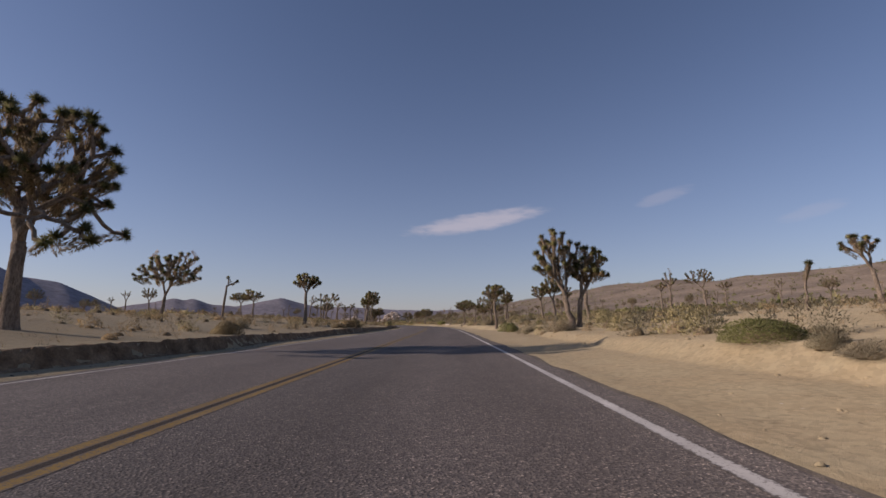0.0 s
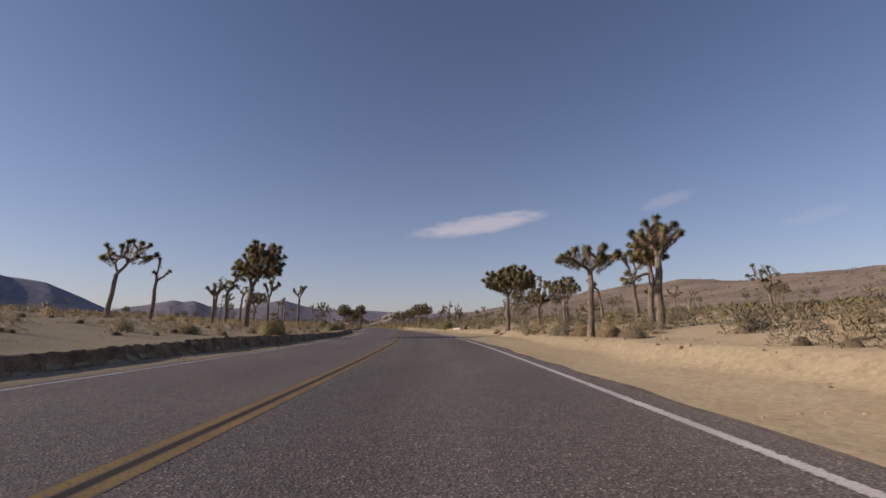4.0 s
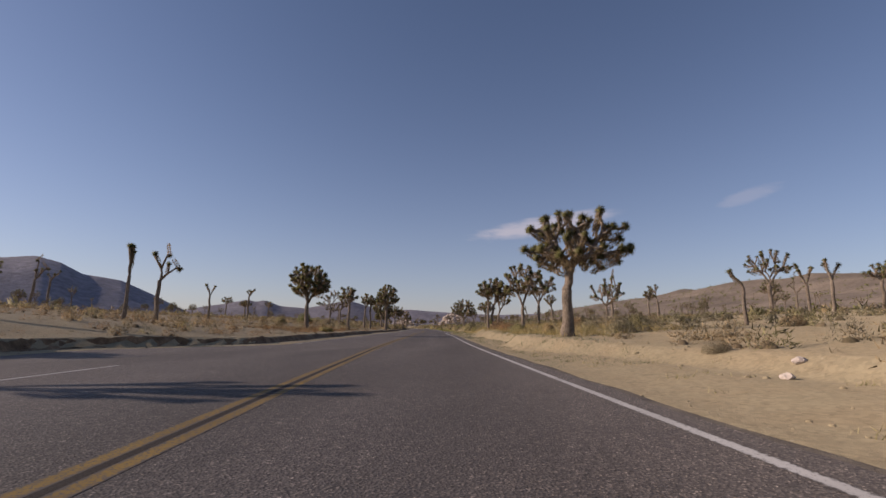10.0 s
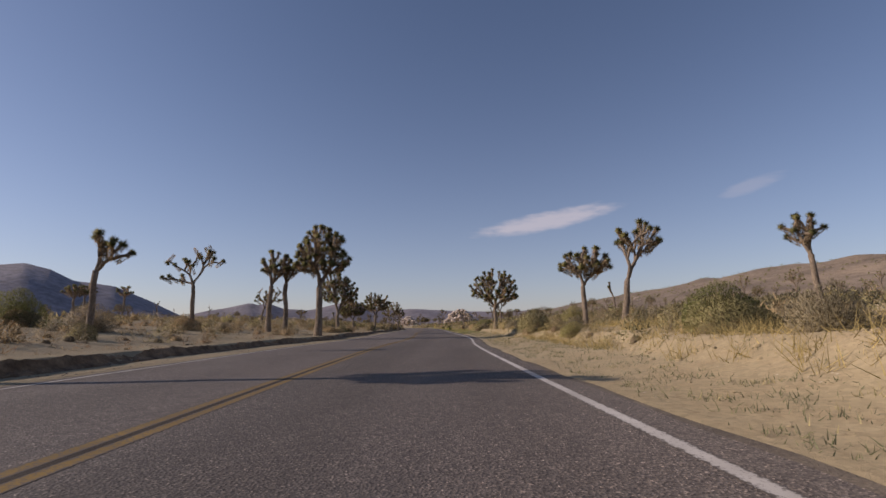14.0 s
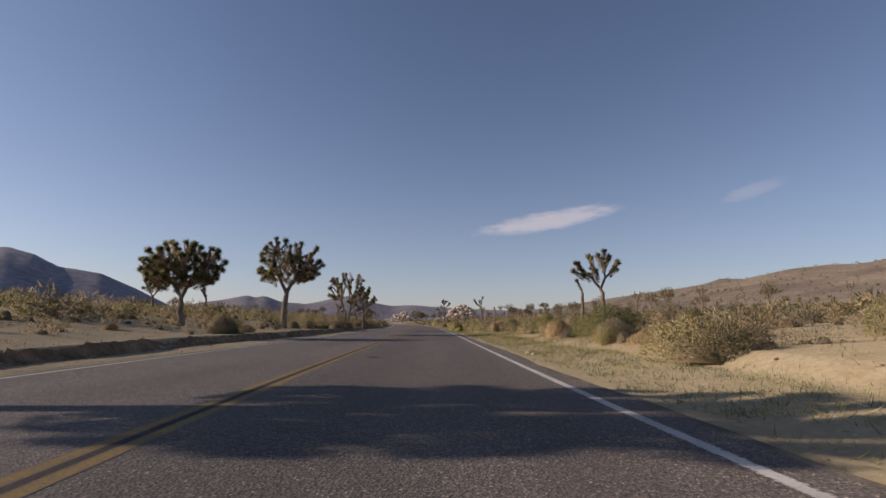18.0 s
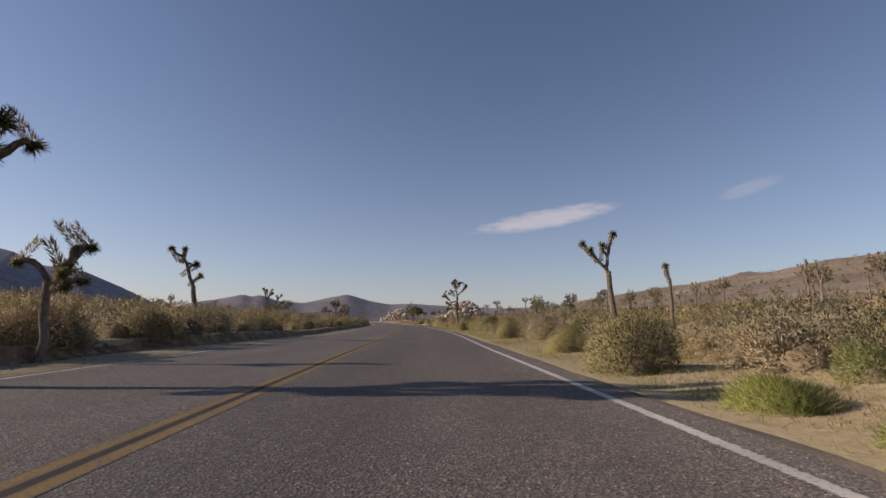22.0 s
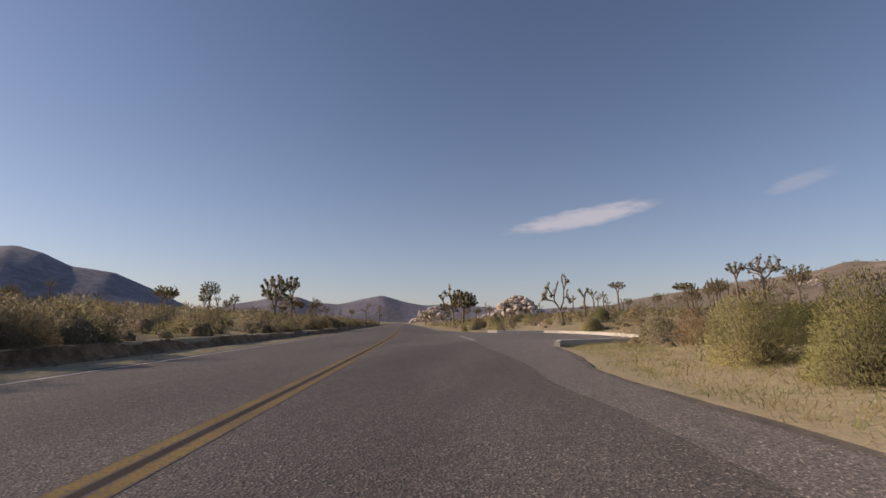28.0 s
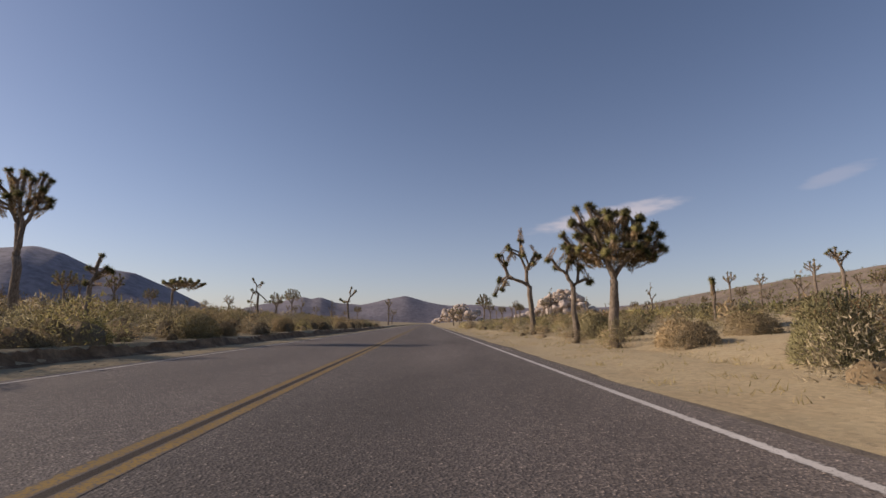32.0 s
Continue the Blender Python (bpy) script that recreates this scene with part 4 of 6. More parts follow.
joshua(-50.50, 263.40, 3.71, 2.20, 1.29, -0.71, "sparse", 101, ends=((-1.1, 3.5), (-0.6, 3.5), (-0.2, 2.9), (-0.2, 2.5), (-0.9, 3.1)))
joshua(-33.20, 264.10, 2.79, 2.41, 0.50, -0.11, "pole", 103)
joshua(-34.90, 265.20, 4.10, 2.74, 1.31, -0.47, "vase", 102, ends=((-1, 3.6), (-0.9, 3.3), (-0.4, 3.5), (-0, 3.9)))
joshua(-67.20, 296.20, 4.65, 3.25, 1.27, 0.12, "vase", 105, ends=((-0.3, 4.3), (0.1, 4.1), (0.6, 4.2), (0.7, 3.8)))
joshua(-46.20, 299.30, 5.53, 3.11, 3.08, -0.10, "sparse", 104, ends=((-0.1, 5.1), (-0.5, 4.9), (0.5, 5), (1.1, 4.6), (-0.7, 4.1), (0.8, 4.5), (-1.3, 3.4), (-1, 2.7), (0.2, 2.6), (-1.1, 2.1)))
joshua(-70.30, 303.30, 4.35, 3.19, 1.63, 0.54, "vase", 106, ends=((0.3, 3.9), (0.9, 4), (1.3, 3.3), (1, 3), (0.6, 3.6)))
joshua(-70.10, 305.10, 3.00, 2.31, 1.31, -0.04, "sparse", 107)
joshua(-65.00, 310.50, 3.61, 2.33, 1.68, -0.13, "vase", 109)
joshua(-26.50, 329.00, 6.10, 4.67, 2.67, -0.29, "round", 108)
joshua(-79.60, 349.50, 4.85, 1.90, 2.70, 0.00, "open", 111)
joshua(-56.40, 352.20, 4.25, 1.70, 2.12, -0.41, "dead", 116, ends=((-1.4, 3.3), (-1.6, 2.5), (-1.0, 2.7), (-0.6, 3.7), (-0.1, 4.2), (0.4, 4.0), (0.7, 3.2), (0.75, 2.6)))
joshua(-81.80, 356.40, 3.07, 2.34, 2.10, -0.76, "droop", 122, ends=((-1.9, 3), (-1.7, 2.2), (-1.4, 2.2), (-1.1, 3), (-0.7, 2.9), (-0.3, 3), (0.1, 2.6), (0.5, 2.2), (-1, 2.2)))
joshua(-54.70, 357.40, 3.75, 2.93, 1.03, -0.10, "vase", 117)
joshua(-104.20, 363.30, 5.15, 3.66, 2.93, 0.13, "round", 110)
joshua(-108.10, 366.50, 5.74, 3.71, 3.73, 0.39, "sparse", 121)
joshua(-40.20, 366.80, 6.75, 4.88, 1.89, -0.09, "vase", 118)
joshua(-89.10, 367.40, 6.60, 3.30, 2.50, -0.35, "vase", 112)
joshua(-37.70, 367.50, 7.26, 4.84, 3.78, 0.00, "sparse", 119)
joshua(-87.40, 368.80, 3.50, 2.45, 1.23, 0.08, "vase", 123, ends=((0.2, 3.3), (0.5, 2.8), (0.6, 2.7), (-0.1, 2.8), (-0.1, 2.2)))
joshua(-68.70, 372.20, 4.85, 2.20, 3.60, 0.20, "big", 115)
joshua(-69.90, 372.60, 3.12, 2.07, 1.44, -0.11, "droop", 114, ends=((-0.2, 2.8), (0.2, 2.6), (-0.1, 3.1), (0.5, 2.1), (-1, 2.8), (-0.6, 2.6)))
joshua(-64.50, 378.60, 2.70, 2.39, 0.50, -0.01, "pole", 128)
joshua(-100.60, 384.90, 4.37, 3.43, 3.39, 0.70, "round", 124)
joshua(-72.90, 385.00, 5.88, 3.11, 3.38, -0.68, "droop", 113, ends=((-1.4, 5.4), (-0.5, 5.7), (-2, 4.7), (-1.7, 4.2), (0.6, 4.8), (-1.9, 3.4), (-2, 2.6), (-0.7, 4.9), (-0, 4.7)))
joshua(-49.00, 391.60, 6.95, 5.19, 2.68, -0.22, "vase", 127)
joshua(-52.40, 397.00, 6.25, 4.67, 1.80, -0.30, "vase", 129)
joshua(-104.10, 399.40, 5.68, 4.18, 3.15, 0.06, "vase", 125, ends=((-0.3, 5.4), (0.2, 5.1), (-0.7, 4.3), (-1.3, 3.1), (1.3, 3)))
joshua(-94.20, 401.40, 4.78, 3.20, 1.66, -0.18, "vase", 126, ends=((0.2, 4.4), (0.6, 4.1), (-1, 3.2), (-0.5, 2.9)))
joshua(-37.40, 402.20, 7.44, 5.92, 3.86, -0.64, "round", 120)


# ---- shrubs ----
def dome(g, n, wide, high, lumps, hollow=0.55):
    """Places on and under a lumpy dome, with the way outwards at each."""
    d = g.normal(size=(n, 3))
    d[:, 2] = np.abs(d[:, 2]) * 0.95 + 0.03
    d = unit(d)
    knobs = unit(g.normal(size=(lumps, 3)) * (1, 1, 0.8) + (0, 0, 0.35))
    swell = 0.66 + 0.34 * np.max(d @ knobs.T, axis=1) ** 3 * g.uniform(0.9, 1.1, n)
    deep = 1 - (1 - hollow) * g.random(n) ** 1.9
    at = d * np.array([wide / 2, wide / 2, high]) * (swell * deep)[:, None]
    return at, d


def core(heap, g, x, y, z, wide, high, around=9, rows=4, slot=0):
    """The dense heart of a bush: a lumpy dome."""
    a = np.linspace(0, 2 * np.pi, around, endpoint=False) + g.uniform(0, 6)
    e = np.linspace(0, 0.5 * np.pi, rows + 1)[:-1]
    r = 1 + 0.2 * np.sin(3 * a + g.uniform(0, 6))[None] * np.cos(e)[:, None] + g.uniform(-0.14, 0.14, (rows, around))
    px = x + wide / 2 * r * np.cos(e)[:, None] * np.cos(a)[None]
    py = y + wide / 2 * r * np.cos(e)[:, None] * np.sin(a)[None]
    pz = z + high * r * np.sin(e)[:, None] + 0 * a[None]
    verts = np.concatenate([np.stack([px, py, pz], -1).reshape(-1, 3), [(x, y, z + high * g.uniform(0.9, 1.1))]])
    faces = [(i * around + j, i * around + (j + 1) % around, (i + 1) * around + (j + 1) % around, (i + 1) * around + j) for i in range(rows - 1) for j in range(around)]
    faces += [((rows - 1) * around + j, (rows - 1) * around + (j + 1) % around, rows * around) for j in range(around)]
    out = unit(verts - np.array([x, y, z - 0.2 * high]))
    heap.soft = True
    heap.add(verts, faces, out, slot)


def shrub_parts(seed, wide, high, stems, sprigs, leaf, loose=0.6, slim=0.4, heart=0.0):
    """Twigs that fan out of one root, and many small leaves over a lumpy dome."""
    g = np.random.default_rng(400 + seed)
    twigs, foliage = Heap(), Heap()
    reach, d = dome(g, stems, wide, high, 9, 0.7)
    root = g.normal(size=(stems, 3)) * (0.08 * wide, 0.08 * wide, 0)
    root[:, 2] = -0.03
    twigs.blades(root, unit(reach - root), np.linalg.norm(reach, axis=1) * 1.08, np.full(stems, 0.012), g)
    if heart:
        for _ in range(3):
            u = g.normal(size=2) * 0.1 * wide
            core(twigs, g, u[0], u[1], -0.05, wide * heart * g.uniform(0.75, 1.0), high * heart * g.uniform(0.8, 1.05), 14, 6)
    at, d = dome(g, sprigs, wide, high, 9, 1 - loose)
    at[:, 2] = np.maximum(at[:, 2] - leaf * 0.5, 0.0)
    way = unit(d + g.normal(size=(sprigs, 3)) * 0.75 + np.array([0, 0, 0.4]))
    foliage.blades(at, way, leaf * g.uniform(0.6, 1.5, sprigs), leaf * slim * g.uniform(0.7, 1.3, sprigs), g, 0.0, unit(d + 0.35 * way + 0.25 * g.normal(size=(sprigs, 3))))
    return twigs, foliage


SHRUBS = {}


def shrub_kind(key, name, label, material, seeds, wide, high, stems, sprigs, leaf, loose=0.6, slim=0.4, heart=0.0):
    made = []
    for s in seeds:
        twigs, foliage = shrub_parts(s, wide, high, stems, sprigs, leaf, loose, slim, heart)
        bush = tagged(new(name), label, name.replace("_", " "), "desert plants along the road")
        twigs.object("twig_clump", TWIG, bush)
        foliage.object("foliage", material, bush)
        made.append([bush, False])
    SHRUBS[key] = made


shrub_kind("olive", "desert_shrub", "rounded olive-tan desert shrub on sand", OLIVE, (1, 2, 3), 1.3, 0.8, 260, 7600, 0.046, 0.5, 0.27, 0.34)
shrub_kind("tan", "dry_shrub", "dry straw-coloured rounded desert shrub", TAN, (4, 5, 6), 1.1, 0.62, 280, 6600, 0.045, 0.5, 0.23, 0.34)
shrub_kind("green", "creosote_bush", "green leafy creosote bush", GREEN, (7, 8), 1.8, 1.35, 260, 10500, 0.052, 0.5, 0.34, 0.36)
shrub_kind("grey", "twiggy_shrub", "grey twiggy half-bare desert shrub", GREY, (9, 10), 1.2, 0.75, 480, 6400, 0.055, 0.6, 0.15, 0.3)
shrub_kind("grass", "bunch_grass", "tuft of dry rust-coloured bunch grass", RUST, (11, 12), 0.9, 0.75, 700, 900, 0.12, 0.9, 0.1)
shrub_kind("broom", "tall_shrub", "tall feathery yellow-green desert shrub", BROOM, (13, 14), 1.7, 1.5, 340, 17000, 0.05, 0.5, 0.2, 0.36)


shrub_kind("lush", "grass_clump", "soft yellow-green grass clump beside the road", LUSH, (15, 16), 1.2, 0.6, 300, 8000, 0.11, 0.9, 0.055)


def shrub(key, x, y, wide=1.0, high=None, turn=None):
    """Sets one shrub of a kind; the first of each form is the original, the others share its meshes."""
    some = SHRUBS[key]
    slot = some[int(rng.integers(len(some)))]
    high = wide if high is None else high
    m = Matrix.LocRotScale((x, y, ground_z(x, y) - 0.05), Euler((0, 0, rng.uniform(0, 6.28) if turn is None else turn)), None)
    if slot[1]:
        ob = copy_thing(slot[0], m)
    else:
        slot[1] = True
        ob = slot[0]
        ob.matrix_basis = m
    ob.scale = (wide, wide, high)
    return ob


# shrubs that stand out along the way
shrub("green", 6.8, 5.1, 0.30, 0.30)
shrub("grey", 6.7, 5.8, 0.64, 0.30)
shrub("grey", 6.7, 6.4, 0.47, 0.47)
shrub("green", 6.7, 7.6, 0.85, 0.39)
shrub("tan", -6.5, 11.6, 0.40, 0.35)
shrub("tan", -6.7, 17.8, 1.14, 1.08)
shrub("grey", 6.2, 21.1, 1.41, 0.70)
shrub("grey", 5.8, 28.9, 1.30, 0.69)
shrub("grey", 5.6, 33.4, 0.39, 0.31)
shrub("green", 7.1, 34.4, 0.34, 0.39)
shrub("green", 5.4, 35.2, 0.60, 0.59)
shrub("grey", 5.3, 36.9, 0.98, 0.63)
shrub("green", 5.3, 37.1, 1.04, 0.59)
shrub("tan", -7.8, 37.7, 1.18, 0.80)
shrub("tan", -7.8, 38.8, 0.68, 0.60)
shrub("tan", -8.1, 41.6, 1.49, 1.33)
shrub("tan", -8.3, 44.9, 1.59, 1.59)
shrub("grey", 4.4, 52.3, 1.60, 0.99)
shrub("grey", 3.6, 64.6, 0.48, 0.48)
shrub("grey", 3.6, 65.0, 0.65, 0.62)
shrub("tan", 3.5, 66.7, 0.79, 0.86)
shrub("tan", 3.3, 69.4, 0.93, 0.83)
shrub("tan", -10.9, 68.9, 0.78, 0.74)
shrub("grey", 3.2, 70.4, 0.44, 0.52)
shrub("grey", 3.1, 71.6, 0.66, 0.64)
shrub("grey", 3.0, 72.5, 0.82, 0.65)
shrub("olive", -9.6, 73.2, 1.05, 1.2)
shrub("grey", 2.5, 76.3, 0.52, 0.50)
shrub("grey", 2.4, 78.1, 0.62, 0.61)
shrub("tan", 1.4, 85.4, 0.44, 0.47)
shrub("tan", -11.6, 84.6, 0.46, 0.41)
shrub("grey", 1.2, 87.0, 0.57, 0.46)
shrub("tan", -11.8, 86.4, 0.62, 0.50)
shrub("grey", -0.0, 94.9, 0.51, 0.63)
shrub("tan", -0.2, 96.1, 0.59, 0.66)
shrub("olive", -13.2, 94.6, 0.67, 0.55)
shrub("olive", -13.4, 96.2, 0.64, 0.65)
shrub("olive", -13.6, 97.2, 0.54, 0.58)
shrub("tan", -14.0, 99.2, 1.01, 1.12)
shrub("grey", -2.2, 106.6, 0.54, 0.48)
shrub("tan", -15.1, 105.0, 0.72, 0.77)
shrub("tan", -2.6, 108.7, 0.71, 0.78)
shrub("olive", -15.6, 107.4, 0.91, 1.05)
shrub("grey", -15.7, 108.1, 0.81, 0.97)
shrub("green", -3.5, 113.2, 1.04, 0.87)
shrub("green", -3.7, 114.0, 1.33, 0.94)
shrub("tan", -16.7, 111.3, 1.40, 1.37)
shrub("tan", -18.6, 113.8, 1.60, 1.60)
shrub("grey", -4.7, 118.5, 1.06, 0.85)
shrub("olive", -20.6, 116.1, 0.78, 1.09)
shrub("olive", -20.8, 116.4, 0.70, 1.00)
shrub("grey", -5.5, 122.2, 0.86, 0.77)
shrub("grey", -5.6, 122.7, 0.46, 0.41)
shrub("tan", -22.2, 119.5, 0.85, 0.54)
shrub("grey", -5.9, 124.0, 0.35, 0.30)
shrub("tan", -23.2, 123.8, 0.84, 0.95)
shrub("tan", -23.4, 124.6, 1.06, 0.80)
shrub("tan", -23.6, 125.6, 1.30, 0.86)
shrub("grey", -7.5, 131.1, 0.52, 0.35)
shrub("tan", -24.4, 129.1, 0.87, 0.77)
shrub("olive", -24.8, 131.1, 0.99, 0.71)
shrub("tan", -10.2, 143.3, 0.62, 1.00)
shrub("broom", -11.6, 149.4, 0.56, 0.36)
shrub("broom", -11.8, 150.4, 0.60, 0.39)
shrub("grass", -12.4, 153.6, 0.90, 0.75)
shrub("grass", -12.7, 154.8, 1.27, 0.81)
shrub("grass", -13.0, 156.4, 1.27, 0.89)
shrub("broom", -26.0, 155.0, 0.50, 0.30)
shrub("broom", -26.3, 156.6, 0.51, 0.32)
shrub("grass", -13.6, 159.5, 1.60, 1.18)
shrub("tan", -13.9, 161.0, 1.20, 1.07)
shrub("tan", -14.3, 163.0, 1.21, 0.89)
shrub("grey", -15.4, 170.0, 0.93, 0.99)
shrub("olive", -15.4, 173.4, 1.60, 1.04)
shrub("green", -15.2, 174.4, 1.03, 0.87)
shrub("broom", -18.0, 181.6, 0.74, 0.42)
shrub("grey", -35.9, 178.3, 1.60, 1.54)
shrub("tan", -38.5, 177.8, 1.38, 1.40)
shrub("green", -38.9, 177.9, 1.16, 1.22)
shrub("tan", -36.7, 184.4, 1.56, 1.39)
shrub("olive", -19.4, 188.6, 1.60, 1.60)
shrub("grey", -20.7, 195.1, 0.48, 0.51)
shrub("grey", -21.0, 197.3, 1.13, 0.78)
shrub("olive", -21.6, 199.2, 1.13, 0.84)
shrub("tan", -34.6, 197.5, 1.46, 0.89)
shrub("tan", -21.9, 200.4, 0.73, 0.90)
shrub("olive", -35.8, 202.3, 0.98, 0.80)
shrub("tan", -35.9, 203.7, 0.96, 0.85)
shrub("tan", -36.1, 204.5, 1.02, 0.91)
shrub("olive", -25.4, 214.1, 1.55, 0.98)
shrub("grey", -26.0, 218.3, 0.35, 0.45)
shrub("broom", -26.3, 218.9, 0.49, 0.37)
shrub("grey", -24.0, 222.4, 0.74, 1.43)
shrub("green", -25.8, 222.2, 1.43, 0.90)
shrub("grey", -27.1, 222.6, 0.57, 0.61)
shrub("tan", -27.4, 223.9, 1.08, 1.33)
shrub("grey", -40.0, 221.3, 0.83, 0.84)
shrub("olive", -40.1, 221.8, 0.95, 1.10)
shrub("tan", -40.1, 221.9, 1.15, 1.44)
shrub("broom", -40.2, 222.5, 0.72, 0.50)
shrub("tan", -40.6, 224.3, 0.68, 0.68)
shrub("green", -27.6, 235.7, 1.17, 0.86)
shrub("olive", -27.4, 238.8, 1.30, 1.05)
shrub("tan", -31.1, 239.0, 0.71, 1.23)
shrub("olive", -28.8, 241.1, 1.06, 1.06)
shrub("olive", -31.3, 240.8, 0.79, 0.81)
shrub("broom", -43.3, 238.2, 0.40, 0.30)
shrub("grey", -28.5, 244.6, 1.56, 1.39)
shrub("green", -30.1, 244.5, 1.07, 0.76)
shrub("olive", -27.6, 245.3, 1.60, 1.60)
shrub("grey", -44.3, 242.9, 0.93, 0.89)
shrub("olive", -44.4, 243.1, 0.93, 1.00)
shrub("tan", -31.3, 246.5, 1.60, 1.60)
shrub("tan", -44.5, 243.5, 1.60, 1.60)
shrub("tan", -44.6, 244.3, 1.60, 1.60)
shrub("tan", -44.8, 244.9, 1.60, 1.60)
shrub("olive", -32.9, 249.2, 0.88, 0.91)
shrub("lush", -35.3, 249.9, 0.67, 0.80)
shrub("lush", -35.6, 251.3, 0.84, 0.71)
shrub("lush", -35.5, 251.8, 0.49, 0.62)
shrub("lush", -34.2, 252.5, 0.64, 0.93)
shrub("olive", -33.4, 253.6, 1.22, 0.99)
shrub("tan", -34.4, 254.3, 1.08, 1.15)
shrub("olive", -36.3, 254.3, 1.09, 1.30)
shrub("tan", -46.9, 254.0, 1.60, 1.60)
shrub("tan", -47.0, 254.5, 1.60, 1.37)
shrub("broom", -37.0, 258.6, 0.71, 0.45)
shrub("tan", -47.7, 257.8, 1.60, 1.60)
shrub("grey", -36.7, 264.7, 0.93, 0.89)
shrub("grey", -37.4, 265.6, 1.30, 1.38)
shrub("grey", -49.4, 265.0, 1.07, 0.72)
shrub("broom", -38.9, 267.8, 0.81, 0.65)
shrub("olive", -49.9, 266.8, 1.18, 1.06)
shrub("tan", -39.0, 272.7, 1.60, 1.60)
shrub("broom", -40.9, 280.6, 0.66, 0.48)
shrub("olive", -41.0, 281.6, 1.60, 1.60)
shrub("grey", -41.2, 281.8, 0.40, 0.64)
shrub("olive", -55.1, 278.4, 1.07, 1.04)
shrub("olive", -41.8, 284.8, 1.23, 1.29)
shrub("green", -54.1, 282.0, 0.89, 0.52)
shrub("green", -43.5, 285.7, 0.50, 0.57)
shrub("grey", -54.6, 283.6, 0.87, 0.87)
shrub("olive", -55.7, 283.3, 1.10, 1.22)
shrub("tan", -54.7, 285.7, 0.91, 0.70)
shrub("olive", -55.7, 289.3, 1.07, 0.87)
shrub("olive", -44.5, 294.0, 1.55, 1.60)
shrub("tan", -47.3, 303.8, 1.60, 1.60)
shrub("green", -46.6, 306.3, 0.86, 0.72)
shrub("olive", -59.6, 302.9, 0.86, 0.96)
shrub("tan", -60.0, 304.2, 0.79, 0.88)
shrub("olive", -47.4, 309.0, 1.58, 1.60)
shrub("broom", -60.7, 306.4, 0.72, 0.56)
shrub("grey", -47.6, 311.2, 1.29, 1.24)
shrub("tan", -49.0, 312.2, 1.07, 1.09)
shrub("tan", -62.0, 310.9, 1.03, 0.79)
shrub("olive", -50.6, 314.6, 1.60, 1.60)
shrub("olive", -51.3, 317.0, 1.52, 1.24)
shrub("broom", -51.8, 317.4, 1.12, 0.83)
shrub("green", -49.4, 318.2, 0.77, 0.59)
shrub("olive", -63.1, 314.6, 0.97, 0.73)
shrub("broom", -52.6, 320.1, 0.90, 0.90)
shrub("broom", -53.0, 322.3, 0.85, 0.85)
shrub("grey", -64.7, 319.6, 0.98, 1.08)
shrub("tan", -64.8, 319.8, 1.60, 1.29)
shrub("olive", -65.6, 322.3, 0.95, 0.77)
shrub("tan", -52.4, 327.4, 1.09, 1.49)
shrub("olive", -52.4, 327.5, 0.86, 0.88)
shrub("grass", -52.5, 327.8, 1.60, 1.32)
shrub("olive", -53.0, 330.8, 1.19, 0.97)
shrub("olive", -50.1, 338.1, 1.32, 1.00)
shrub("tan", -72.4, 343.1, 1.60, 1.33)
shrub("olive", -54.4, 349.8, 1.46, 1.42)
shrub("tan", -73.6, 346.5, 1.14, 1.26)
shrub("green", -64.3, 353.3, 0.34, 0.30)
shrub("olive", -74.9, 350.4, 1.25, 1.07)
shrub("olive", -75.4, 351.7, 1.12, 1.12)
shrub("olive", -62.5, 356.8, 1.51, 1.60)
shrub("grey", -64.1, 356.4, 1.09, 0.87)
shrub("olive", -64.5, 359.3, 1.60, 1.50)
shrub("olive", -66.1, 363.5, 1.08, 1.26)
shrub("grass", -65.6, 364.3, 1.60, 1.21)
shrub("grey", -79.1, 361.9, 0.53, 0.49)
shrub("tan", -67.3, 367.4, 1.48, 1.25)
shrub("green", -79.7, 363.1, 0.61, 0.47)
shrub("tan", -65.7, 368.7, 1.21, 1.08)
shrub("olive", -81.2, 367.6, 1.35, 1.10)
shrub("olive", -69.2, 373.0, 1.33, 1.33)
shrub("tan", -82.1, 370.0, 0.93, 0.99)
shrub("tan", -84.7, 376.9, 1.58, 1.31)



def scatter_shrubs(count, side_of, near, far, y0, y1, mix, lo, hi):
    keys = list(mix)
    weight = np.array([mix[k] for k in keys], float)
    for _ in range(count):
        y = rng.uniform(y0, y1)
        d = (near + (far - near) * rng.random() ** 1.5)
        d = d + (pull_left(y) if side_of < 0 else pull_right(y))
        x, yy = on_road(y, side_of * d)
        key = keys[int(rng.choice(len(keys), p=weight / weight.sum()))]
        s = rng.uniform(lo, hi)
        shrub(key, float(x), float(yy), s, s * rng.uniform(0.75, 1.1))


# open sand with low shrubs early on, thick brush later
scatter_shrubs(24, -1, 7.0, 26, -5, 235, dict(olive=3, tan=4, grey=3), 0.45, 0.95)
scatter_shrubs(28, 1, 8.3, 26, -5, 180, dict(olive=3, tan=3, grey=5, grass=1), 0.5, 1.0)
scatter_shrubs(20, 1, 7.2, 18, 180, 250, dict(olive=5, tan=3, grey=4, broom=1), 0.6, 1.2)
scatter_shrubs(22, -1, 6.0, 14, 240, 400, dict(olive=5, tan=3, grey=3, broom=1), 0.6, 1.2)
scatter_shrubs(22, 1, 6.4, 15, 246, 400, dict(olive=5, tan=2, grey=3, green=1), 0.6, 1.0)


for some in SHRUBS.values():
    for bush, placed in some:
        if not placed:
            for ob in (*bush.children, bush):
                bpy.data.objects.remove(ob)


